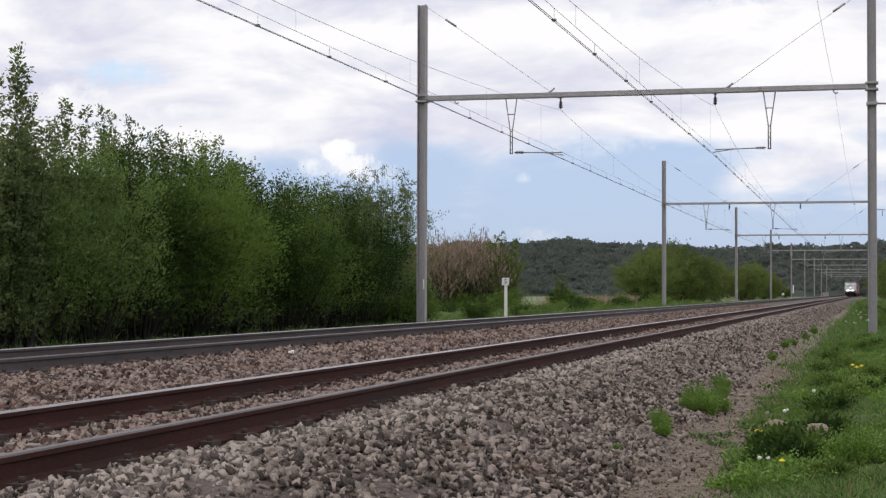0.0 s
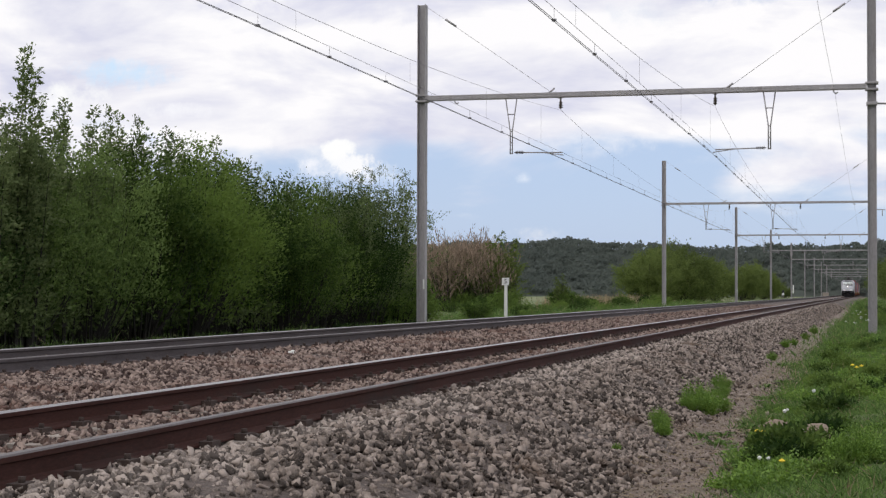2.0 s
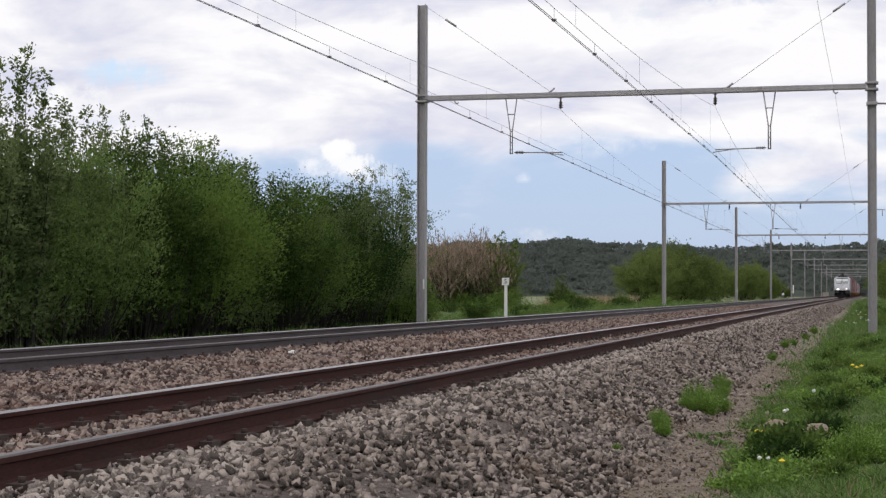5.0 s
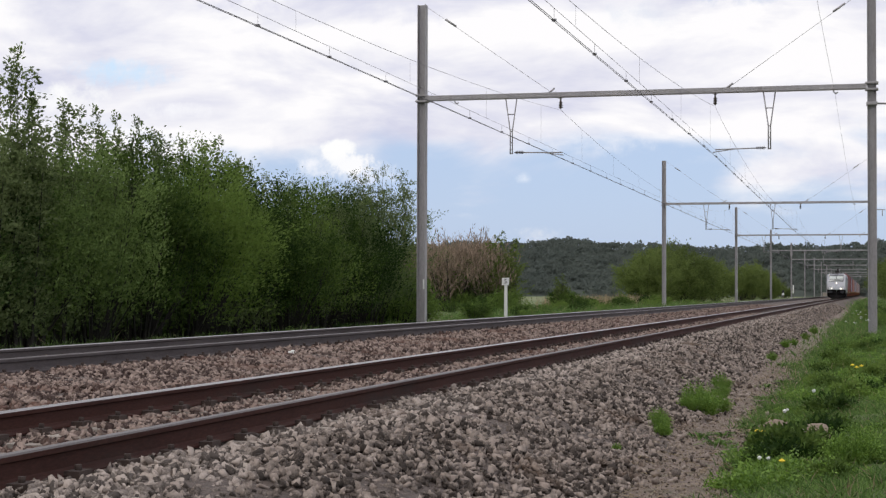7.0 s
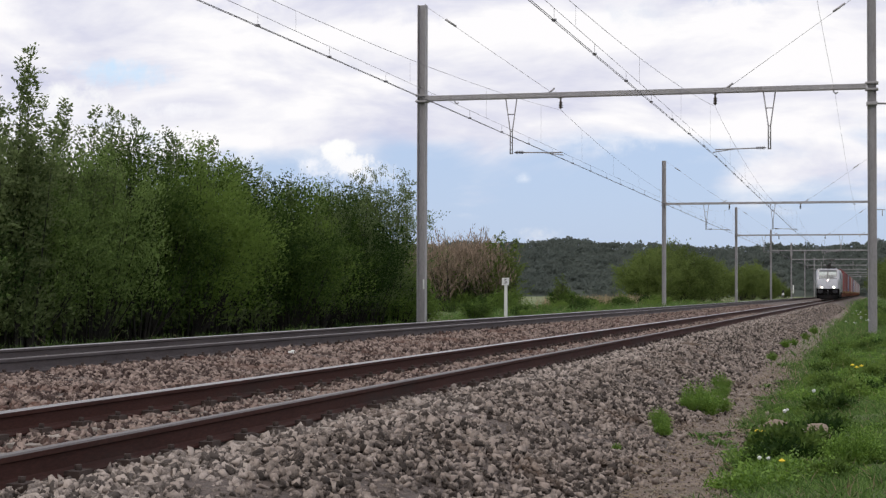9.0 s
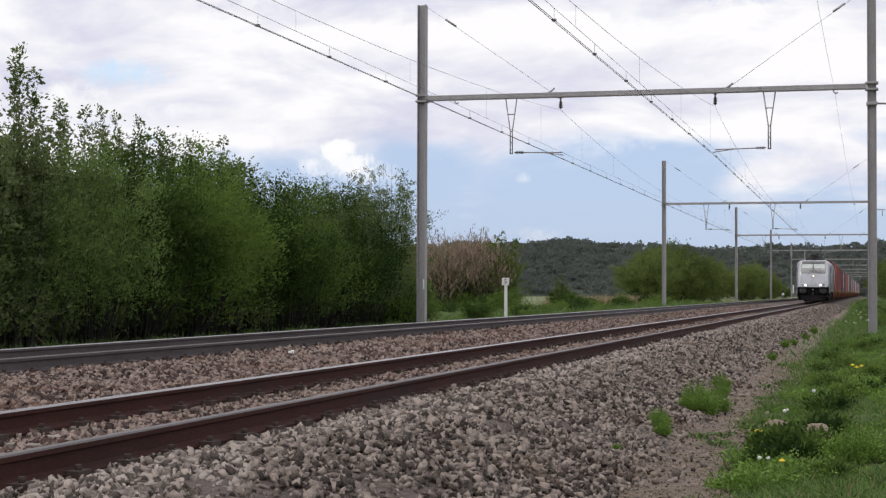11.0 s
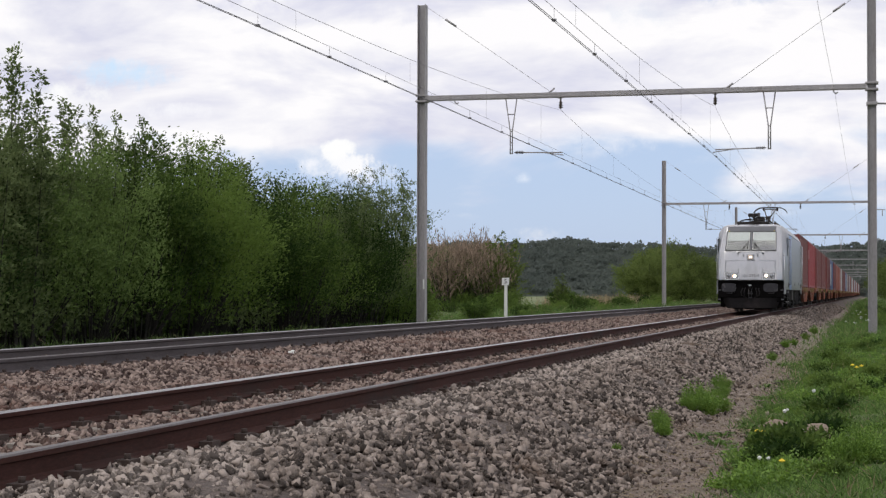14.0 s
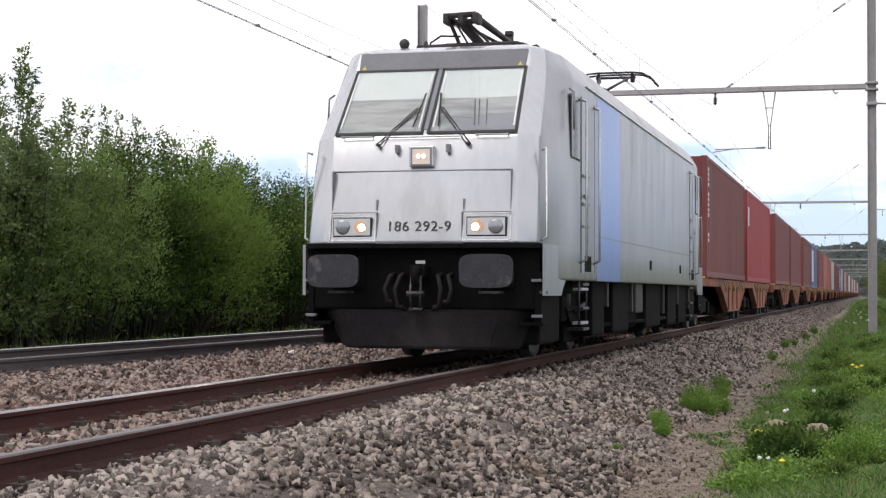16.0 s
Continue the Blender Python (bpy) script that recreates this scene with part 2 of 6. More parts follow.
def add_box(bm, lo, hi, bevel=0.0):
    verts = [bm.verts.new((x, y, z)) for x in (lo[0], hi[0]) for y in (lo[1], hi[1]) for z in (lo[2], hi[2])]
    faces = [bm.faces.new([verts[i] for i in f]) for f in ((0, 1, 3, 2), (4, 6, 7, 5), (0, 4, 5, 1), (2, 3, 7, 6), (0, 2, 6, 4), (1, 5, 7, 3))]
    if bevel:
        edges = list({e for f in faces for e in f.edges})
        bmesh.ops.bevel(bm, geom=edges, offset=bevel, segments=2, affect="EDGES", profile=0.5)
    return bm


def add_tube(bm, p, q, r, s=None, n=8):
    """A round bar from p to q, of radius r at p and s at q."""
    p, q = Vector(p), Vector(q)
    s = r if s is None else s
    turn = (q - p).to_track_quat("Z", "Y").to_matrix()
    rings = []
    for c, rad in ((p, r), (q, s)):
        rings.append([bm.verts.new(c + turn @ Vector((math.cos(a) * rad, math.sin(a) * rad, 0))) for a in (2 * math.pi * i / n for i in range(n))])
    for i in range(n):
        f = bm.faces.new((rings[0][i], rings[0][(i + 1) % n], rings[1][(i + 1) % n], rings[1][i]))
        f.smooth = n > 4
    bm.faces.new(rings[0][::-1])
    bm.faces.new(rings[1])
    return bm


def add_path(bm, pts, r, n=6):
    """A round bar bent along the points, in one piece."""
    pts = [Vector(p) for p in pts]
    steps = [(b - a).normalized() for a, b in zip(pts, pts[1:])]
    ways = [steps[0]] + [(a + b).normalized() for a, b in zip(steps, steps[1:])] + [steps[-1]]
    side = ways[0].orthogonal().normalized()
    rings = []
    for p, w in zip(pts, ways):
        side = (side - w * side.dot(w)).normalized()
        other = w.cross(side)
        rings.append([bm.verts.new(p + (side * math.cos(a) + other * math.sin(a)) * r) for a in (2 * math.pi * i / n for i in range(n))])
    for lo, hi in zip(rings, rings[1:]):
        for i in range(n):
            bm.faces.new((lo[i], lo[(i + 1) % n], hi[(i + 1) % n], hi[i])).smooth = n > 4
    bm.faces.new(rings[0][::-1])
    bm.faces.new(rings[-1])
    return bm


def add_prism(bm, outline, axis, a, b):
    """The closed outline (pairs) pushed from a to b along the axis 'x', 'y' or 'z'."""
    def at(u, v, w):
        return {"x": (w, u, v), "y": (u, w, v), "z": (u, v, w)}[axis]
    lo = [bm.verts.new(at(u, v, a)) for u, v in outline]
    hi = [bm.verts.new(at(u, v, b)) for u, v in outline]
    n = len(lo)
    for i in range(n):
        bm.faces.new((lo[i], lo[(i + 1) % n], hi[(i + 1) % n], hi[i]))
    bm.faces.new(lo[::-1])
    bm.faces.new(hi)
    bmesh.ops.recalc_face_normals(bm, faces=bm.faces[:])
    return bm


def add_turned(bm, centre, rings, n=12):
    """A turned body along z from (height, radius) pairs."""
    loops = [[bm.verts.new((centre[0] + math.cos(2 * math.pi * i / n) * r, centre[1] + math.sin(2 * math.pi * i / n) * r, centre[2] + h)) for i in range(n)] for h, r in rings]
    for lo, hi in zip(loops, loops[1:]):
        for i in range(n):
            bm.faces.new((lo[i], lo[(i + 1) % n], hi[(i + 1) % n], hi[i])).smooth = True
    bm.faces.new(loops[0][::-1])
    bm.faces.new(loops[-1])
    return bm


def mesh_of(name, verts, faces, material, smooth=False):
    """One mesh from arrays: verts (n, 3), faces (m, 3 or 4)."""
    data = bpy.data.meshes.new(name)
    k = faces.shape[1]
    data.vertices.add(len(verts))
    data.vertices.foreach_set("co", np.ascontiguousarray(verts, dtype=np.float32).ravel())
    data.loops.add(faces.size)
    data.loops.foreach_set("vertex_index", np.ascontiguousarray(faces, dtype=np.int32).ravel())
    data.polygons.add(len(faces))
    data.polygons.foreach_set("loop_start", np.arange(0, faces.size, k, dtype=np.int32))
    data.polygons.foreach_set("loop_total", np.full(len(faces), k, dtype=np.int32))
    if smooth:
        data.polygons.foreach_set("use_smooth", np.ones(len(faces), dtype=bool))
    data.update(calc_edges=True)
    data.materials.append(material)
    return data


def turns(rng, n):
    """n random rotation matrices."""
    q = rng.normal(size=(n, 4))
    w, x, y, z = (q / np.linalg.norm(q, axis=1, keepdims=True)).T
    return np.stack([1 - 2 * (y * y + z * z), 2 * (x * y - z * w), 2 * (x * z + y * w), 2 * (x * y + z * w), 1 - 2 * (x * x + z * z), 2 * (y * z - x * w), 2 * (x * z - y * w), 2 * (y * z + x * w), 1 - 2 * (x * x + y * y)], axis=1).reshape(n, 3, 3)


def ico(level):
    bm = bmesh.new()
    if level == 0:
        for c in ((1, 0, 0), (-1, 0, 0), (0, 1, 0), (0, -1, 0), (0, 0, 1), (0, 0, -1)):
            bm.verts.new(c)
        q = list(bm.verts)
        bm.verts.index_update()
        for i in (0, 1):
            for j in (2, 3):
                for k in (4, 5):
                    bm.faces.new((q[i], q[j], q[k]))
        bmesh.ops.recalc_face_normals(bm, faces=bm.faces[:])
    else:
        bmesh.ops.create_icosphere(bm, subdivisions=level, radius=1)
    bm.verts.index_update()
    v = np.array([x.co[:] for x in bm.verts])
    f = np.array([[x.index for x in t.verts] for t in bm.faces])
    bm.free()
    return v, f


def scatter_lumps(rng, places, sizes, level, jitter=0.25, flat=(1, 1, 1)):
    """Jittered angular lumps at the places."""
    if level:
        # roughly broken blocks: a skewed box with a pointed top and bottom
        v = np.array([(x, y, z) for x in (-1, 1) for y in (-1, 1) for z in (-1, 1)]) * 0.66
        f = np.array([(0, 1, 3), (0, 3, 2), (4, 6, 7), (4, 7, 5), (0, 4, 5), (0, 5, 1), (2, 3, 7), (2, 7, 6), (1, 5, 7), (1, 7, 3), (0, 2, 6), (0, 6, 4)])
    else:
        v, f = ico(level)
    n = len(places)
    shape = rng.uniform(0.42, 1.22, (n, 1, 3)) * np.array(flat)
    pts = v[None] * shape + rng.uniform(-jitter, jitter, (n, len(v), 3)) * shape
    pts = np.einsum("nij,nkj->nki", turns(rng, n), pts) * sizes[:, None, None] + places[:, None, :]
    faces = f[None] + (np.arange(n) * len(v))[:, None, None]
    return pts.reshape(-1, 3), faces.reshape(-1, 3)


# ---- the lie of the land ----
TRACK_X, FAR_X, FAR_Z, GAUGE = 0.0, -4.85, 0.087, 0.7535
PROFILE = [(-900, -0.9), (-60, -0.7), (-16, -0.5), (-10.5, -0.45), (-8.2, -0.42), (-7.0, -0.14), (-6.4, -0.10), (-3.2, -0.11), (-1.8, -0.18), (-0.9, -0.200), (-0.6, -0.216), (0.6, -0.216), (0.85, -0.200), (1.3, -0.190), (1.6, -0.165), (1.9, -0.20), (3.05, -0.63), (3.35, -0.66), (3.85, -0.65), (4.2, -0.60), (5.2, -0.53), (8, -0.42), (60, -0.5), (900, -0.9)]


def ground_z(x):
    return np.interp(x, [p[0] for p in PROFILE], [p[1] for p in PROFILE])


def toe(y):
    """Where the ballast ends and the path begins."""
    return np.interp(y, [11, 21, 35, 60], [3.18, 3.0, 2.85, 2.8]) + 0.05 * np.sin(y * 1.7) + 0.04 * np.sin(y * 4.1)


def verge(y):
    """Where the path ends and the grass begins."""
    return np.interp(y, [11.5, 13.5, 16, 20.6, 31, 62], [3.96, 3.85, 3.80, 3.74, 3.66, 3.60]) + 0.07 * np.sin(y * 0.9 + 1) + 0.05 * np.sin(y * 2.7)


def build_ground():
    xs = np.unique(np.concatenate([[-2500, -900, -400, -150, -60, -30], np.arange(-20, -7, 1.0), np.arange(-7, 9, 0.2), [12, 20, 60, 200, 900, 2500]]))
    ys = np.unique(np.concatenate([[-2500, -400, -60, -15], np.arange(4, 60, 0.5), np.arange(60, 200, 4), [260, 350, 500, 800, 1500, 3500]]))
    gx, gy = np.meshgrid(xs, ys, indexing="ij")
    gz = ground_z(gx)
    rough = np.array([[noise.noise(Vector((x * 0.9, y * 0.9, 0))) for y in ys] for x in xs])
    gz = gz + rough * np.where((gx > 4.25) & (gx < 60), 0.07, np.where(gx > 2.5, 0.008, 0.02))
    v = np.stack([gx, gy, gz], -1).reshape(-1, 3)
    a, b = len(xs), len(ys)
    i, j = np.meshgrid(np.arange(a - 1), np.arange(b - 1), indexing="ij")
    f = np.stack([i * b + j, (i + 1) * b + j, (i + 1) * b + j + 1, i * b + j + 1], -1).reshape(-1, 4)
    data = mesh_of("ground", v, f, M_BED, True)
    for m in (M_PATH, M_TURF, M_FIELD):
        data.materials.append(m)
    mid = v[f].mean(axis=1)
    edge = verge(mid[:, 1])
    slot = np.where(mid[:, 0] > edge, 2, np.where(mid[:, 0] > toe(mid[:, 1]), 1, np.where(mid[:, 0] > -8.0, 0, np.where(mid[:, 0] > -17, 2, 3))))
    slot = np.where(mid[:, 0] > 14, 3, slot)
    data.polygons.foreach_set("material_index", slot.astype(np.int32))
    tagged(new("ground", data), "lineside ground with gravel bed, trodden path and turf", "ground", kind="structure")


build_ground()


def scatter_grit():
    rng = np.random.default_rng(9)
    n = 15000
    p = np.stack([rng.uniform(0, 1, n), 9 + 36 * rng.uniform(0, 1, n) ** 1.4, np.zeros(n)], 1)
    p[:, 0] = toe(p[:, 1]) - 0.1 + p[:, 0] * (verge(p[:, 1]) - toe(p[:, 1]) + 0.3)
    p[:, 2] = ground_z(p[:, 0]) + rng.uniform(0.0, 0.012, n)
    v, f = scatter_lumps(rng, p, 0.005 + 0.017 * rng.uniform(0, 1, n) ** 3, 0, 0.25, (1.1, 1.0, 0.7))
    tagged(new("grit", mesh_of("grit", v, f, M_GRIT)), "loose grit and pebbles on the trodden path", "grit", kind="stuff")


scatter_grit()


def shoulder(p):
    """Where the dusty stones by the rail give way to the cleaner slope."""
    return 1.5 + 0.25 * np.sin(p[:, 1] * 1.1) + 0.15 * np.sin(p[:, 1] * 3.7 + p[:, 0] * 9)


def scatter_ballast():
    rng = np.random.default_rng(4)
    near, far = [], []
    for x0, x1, y0, y1, count, bucket in ((0.83, 3.25, 5.5, 27, 560, near), (-0.66, 0.66, 5.0, 27, 470, near), (-4.0, -0.83, 8, 21, 470, near),
                                          (0.83, 3.15, 27, 75, 200, far), (-0.66, 0.66, 27, 80, 130, far), (-4.0, -0.83, 21, 60, 240, far), (-4.0, -0.83, 60, 130, 70, far), (0.83, 3.1, 75, 160, 60, far), (-5.5, -4.2, 15, 60, 60, far), (2.9, 4.0, 8, 30, 16, near)):
        n = int((x1 - x0) * (y1 - y0) * count)
        p = np.stack([rng.uniform(x0, x1, n), rng.uniform(y0, y1, n), np.zeros(n)], 1)
        p[:, 2] = ground_z(p[:, 0]) + rng.uniform(-0.014, 0.026, n) + 0.03 * np.sin(p[:, 0] * 2.1 + p[:, 1] * 1.3) * np.sin(p[:, 1] * 2.3)
        if x1 > 3 and count > 20:
            p = p[p[:, 0] < toe(p[:, 1]) + rng.normal(scale=0.07, size=n)]
        # most of the sleepers' tops are swept bare
        on_sleeper = (np.abs((p[:, 1] - 5 + 0.3) % 0.6 - 0.3) < 0.12) & (np.abs(p[:, 0]) < 1.28)
        p = p[~on_sleeper | (rng.uniform(0, 1, len(p)) < np.where(np.abs(p[:, 0]) < 0.7, 0.96, 0.72))]
        lie = (np.abs((p[:, 1] - 5 + 0.3) % 0.6 - 0.3) < 0.12) & (np.abs(p[:, 0]) < 1.28)
        p[:, 2] = np.where(lie, np.maximum(p[:, 2], -0.180), p[:, 2])
        bucket.append(p)
    split = [(name, np.concatenate(sets), level, lo, hi) for name, sets, level, lo, hi in (("ballast", near, 1, 0.0175, 0.043), ("ballast", far, 0, 0.030, 0.058))]
    jobs = [(name, p[keep], level, lo, hi, mat) for name, p, level, lo, hi in split for keep, mat in ((p[:, 0] > shoulder(p), M_STONE), ((p[:, 0] > 0.7) & (p[:, 0] <= shoulder(p)), M_STONE_DUSTY), (p[:, 0] <= 0.7, M_STONE_RUSTY))]
    for name, p, level, lo, hi, mat in jobs:
        if not len(p):
            continue
        v, f = scatter_lumps(rng, p, lo + (hi - lo) * rng.uniform(0, 1, len(p)) ** 1.5, level, 0.42, (1.2, 0.95, 0.70))
        tagged(new(name, mesh_of(name, v, f, mat)), "grey-brown crushed stone ballast on the shoulder" if mat is M_STONE else "pale dusty crushed stone ballast beside the rail" if mat is M_STONE_DUSTY else "rust-dusted crushed stone ballast round the sleepers", "ballast", kind="stuff")


scatter_ballast()

# ---- tracks ----
RAIL = [(-0.075, -0.172), (0.075, -0.172), (0.075, -0.160), (0.030, -0.146), (0.010, -0.130), (0.0085, -0.052), (0.034, -0.040), (0.036, -0.012), (0.030, -0.002), (0.0, 0.0), (-0.030, -0.002), (-0.036, -0.012), (-0.034, -0.040), (-0.0085, -0.052), (-0.010, -0.130), (-0.030, -0.146), (-0.075, -0.160)]


def build_track(x, z, rust, label):
    track = thing("railway_track", label, "track", "parallel tracks", at=pose(x, 0, z))
    for side in (-GAUGE, GAUGE):
        bm = add_prism(bmesh.new(), [(side + u, v) for u, v in RAIL], "y", -40, 900)
        for f in bm.faces:
            c = f.calc_center_median()
            if c.z > -0.009 and abs(f.normal.y) < 0.5:
                f.material_index = 1
        # left heads take the steel with the painted sheen
        part("rail", bm, [rust, M_RAILTOP if side > 0 else M_RAILSHEEN], track, "rusty steel rail with a worn bright head")
    bm = add_prism(bmesh.new(), [(-1.28, -0.30), (1.28, -0.30), (1.28, -0.205), (1.22, -0.182), (-1.22, -0.182), (-1.28, -0.205)], "y", -0.125, 0.125)
    first = part("sleeper", bm, M_CONCRETE, track)
    first.location = (0, 5, 0)
    bm = add_box(bmesh.new(), (-0.045, -0.075, -0.182), (0.045, 0.075, -0.135))
    add_tube(bm, (0, 0, -0.15), (0, 0, -0.105), 0.022, n=6)
    clip = part("rail_clip", bm, M_CLIP, track)
    spots = [side + d for side in (-GAUGE, GAUGE) for d in (-0.115, 0.115)]
    clip.location = (spots[0], 5, 0)
    for i in range(1, 130):
        m = pose(0, 5 + i * 0.6, 0)
        twin(first, track, m)
        if i < 70:
            for u in spots:
                twin(clip, track, pose(u, 5 + i * 0.6, 0))
    return track


build_track(0, 0, M_RUST, "near main-line track with rusty rails on concrete sleepers")
build_track(FAR_X, FAR_Z, M_RUST_GREY, "far main-line track with rusty rails on concrete sleepers")

# ---- overhead line ----
SPAN, FIRST, LEFT, RIGHT = 67.1, 53.2, -9.60, 5.03


def build_portal(near_arm, way_near):
    portal = thing("catenary_portal", "galvanised steel portal carrying the overhead line across both tracks", "catenary mast", "row of portals")
    outline = [(-0.15, -0.14), (0.15, -0.14), (0.15, -0.122), (0.012, -0.118), (0.012, 0.118), (0.15, 0.122), (0.15, 0.14), (-0.15, 0.14), (-0.15, 0.122), (-0.012, 0.118), (-0.012, -0.118), (-0.15, -0.122)]
    for x in (LEFT, RIGHT):
        bm = add_prism(bmesh.new(), [(v + x, u) for u, v in outline], "z", -0.6, 10.48)
        part("pole", bm, M_POLE, portal)
        bm = bmesh.new()
        for z in (7.22, 7.42):
            add_box(bm, (x - 0.20, -0.19, z - 0.03), (x + 0.20, 0.19, z + 0.03), 0.008)
        part("clamp", bm, M_POLE, portal)
    bm = bmesh.new()
    for y in (-0.13, 0.13):
        add_prism(bm, [(y - 0.045, 7.245), (y + 0.045, 7.245), (y + 0.045, 7.26), (y + 0.01, 7.262), (y + 0.01, 7.378), (y + 0.045, 7.38), (y + 0.045, 7.395), (y - 0.045, 7.395)], "x", LEFT + 0.15, RIGHT - 0.15)
    part("beam", bm, M_POLE, portal)
    for x, way in ((-6.54, 1), (near_arm, way_near)):
        bm = bmesh.new()
        for s in (-1, 1):
            add_path(bm, [(x + s * 0.19, 0, 7.26), (x + s * 0.035, 0, 6.15), (x + s * 0.035, 0, 5.40)], 0.022)
        for z, w in ((6.72, 0.12), (6.15, 0.035), (5.78, 0.035), (5.42, 0.035)):
            add_tube(bm, (x - w, 0, z), (x + w, 0, z), 0.018)
        part("drop_arm", bm, M_POLE, portal)
        bm = add_tube(bmesh.new(), (x + way * 0.1, 0, 5.45), (x + way * 1.72, 0, 5.42), 0.02)
        add_tube(bm, (x + way * 1.0, 0, 5.44), (x + way * 1.78, -0.05, 5.33), 0.014)
        part("steady_arm", bm, M_POLE, portal)
        bm = bmesh.new()
        for i in range(5):
            c = x + way * (0.16 + i * 0.055)
            add_tube(bm, (c, 0, 5.45), (c + way * 0.03, 0, 5.449), 0.06, 0.03, n=10)
        part("rod_insulator", bm, M_PORCELAIN, portal)
    for x in (-4.88, 0.16):
        bm = add_turned(bmesh.new(), (x, 0, 6.85), [(0, 0.02), (0.03, 0.03), (0.06, 0.075), (0.10, 0.03), (0.13, 0.08), (0.18, 0.03), (0.21, 0.075), (0.25, 0.03), (0.42, 0.02)])
        part("insulator", bm, M_PORCELAIN, portal)
        bm = add_path(bmesh.new(), [(x - 0.12, 0, 7.26), (x, 0, 7.19), (x + 0.12, 0, 7.26)], 0.018)
        part("hanger", bm, M_POLE, portal)
    for x, top, low in ((LEFT, 10.42, -5.2), (RIGHT, 10.42, 0.6)):
        side = 1 if low > x else -1
        bm = add_path(bmesh.new(), [(x + side * 0.14, 0, top), (low, 0, 7.42)], 0.007)
        d = Vector((low - x, 0, 7.42 - top)).normalized()
        p = Vector((x + side * 0.14, 0, top))
        add_tube(bm, p + d * 0.8, p + d * 1.25, 0.035)
        add_tube(bm, (low - 0.1, 0, 7.38), (low + 0.12, 0, 7.55), 0.03)
        part("stay_rod", bm, M_POLE, portal)
    for x in (-8.47, 3.86):
        part("hook", add_path(bmesh.new(), [(x, 0, 7.25), (x, 0, 7.17), (x + 0.08, 0, 7.12), (x + 0.13, 0, 7.17)], 0.02), M_POLE, portal)
    bm = add_tube(bmesh.new(), (RIGHT + 0.1, 0, 6.78), (RIGHT + 1.0, 0, 6.74), 0.03)
    add_tube(bm, (RIGHT + 0.8, 0, 6.74), (RIGHT + 0.8, 0, 6.3), 0.03)
    add_box(bm, (RIGHT - 0.17, -0.17, 6.72), (RIGHT + 0.17, 0.17, 6.82), 0.01)
    part("side_bracket", bm, M_POLE, portal)
    return portal


portal = build_portal(1.87, -1)
other = build_portal(-1.79, 1)
portal.location = (0, FIRST, 0)
other.location = (0, FIRST + SPAN, 0)
plate = part("number_plate", add_box(bmesh.new(), (LEFT + 0.075, -0.165, 0.92), (LEFT + 0.135, -0.158, 1.25)), M_WHITE, portal, "small white enamel plate")
for i in range(-1, 11):
    if i not in (0, 1):
        copy_thing(other if i % 2 else portal, pose(0, FIRST + i * SPAN, 0))


def build_line(x, swing, first_dropper, pitch, label):
    """Messenger, auxiliary and contact wires with their droppers; swing is the zigzag at the portals."""
    line = thing("overhead_line", label, "overhead line", "overhead lines")

    def sag(y):
        f = ((y - FIRST) / SPAN) % 1.0
        return 5.74 + 1.08 * (2 * f - 1) ** 2

    def zigzag(y):
        f = ((y - FIRST) / SPAN) % 2.0
        return x + swing * (1 - 2 * f if f < 1 else 2 * f - 3)

    stops = []
    for i in range(-1, 9):
        steps = 16 if i < 2 else 8
        stops += [FIRST + SPAN * (i + k / steps) for k in range(steps)]
    stops.append(FIRST + SPAN * 9)
    for name, radius, at in (("messenger_wire", 0.0046, lambda y: (zigzag(y), y, sag(y))), ("auxiliary_wire", 0.0042, lambda y: (zigzag(y), y, 5.44)),
                             ("contact_wire", 0.0062, lambda y: (zigzag(y) - 0.018, y, 5.235)), ("contact_wire", 0.0062, lambda y: (zigzag(y) + 0.018, y, 5.235))):
        bm = bmesh.new()
        for a, b in zip(stops, stops[1:]):
            add_tube(bm, at(a), at(b), radius, n=5)
        part(name, bm, M_WIRE, line)
    for k in range(-7, 26):
        y = first_dropper + pitch * k
        part("dropper", add_tube(bmesh.new(), (zigzag(y), y, sag(y)), (zigzag(y), y, 5.44), 0.0024, n=4), M_WIRE, line)
    for k in range(-14, 50):
        y = first_dropper - pitch / 4 + pitch * k / 2
        bm = add_tube(bmesh.new(), (zigzag(y), y, 5.44), (zigzag(y), y, 5.25), 0.0035, n=4)
        add_box(bm, (zigzag(y) - 0.035, y - 0.03, 5.225), (zigzag(y) + 0.035, y + 0.03, 5.262))
        part("dropper", bm, M_WIRE, line)


build_line(-0.04, 0.18, 51.82, 7.88, "overhead line wires strung above the near track")
build_line(-4.90, 0.03, 49.83, 7.457, "overhead line wires strung above the far track")
bm = bmesh.new()
for i in range(-1, 9):
    for k in range(6):
        a, b = k / 6, (k + 1) / 6
        add_tube(bm, (3.9, FIRST + SPAN * (i + a), 6.9 + 0.25 * (2 * a - 1) ** 2), (3.9, FIRST + SPAN * (i + b), 6.9 + 0.25 * (2 * b - 1) ** 2), 0.004, n=5)
tagged(part("earth_wire", bm, M_WIRE), "thin steel earth wire slung under the portal beams", "wire")
# ---- the train ----
SPEED, NOSE = 26.6, 17.44      # metres a second; where the buffers stand at the end
TRAIN = []                     # (thing, distance behind the buffers)
AXLES = []                     # (wheelset, place along the locomotive)
LENGTH = 18.9

M_SILVER = surface("silver_paint", (0.455, 0.455, 0.462), (0.555, 0.555, 0.562), 0.24, 0.72, scale=1.2, fine=14, bump=0.05, depth=0.004, stretch=(1, 1, 0.2), stain=(0.37, 0.365, 0.36), stain_at=(0.52, 0.80), stain_scale=1.6)
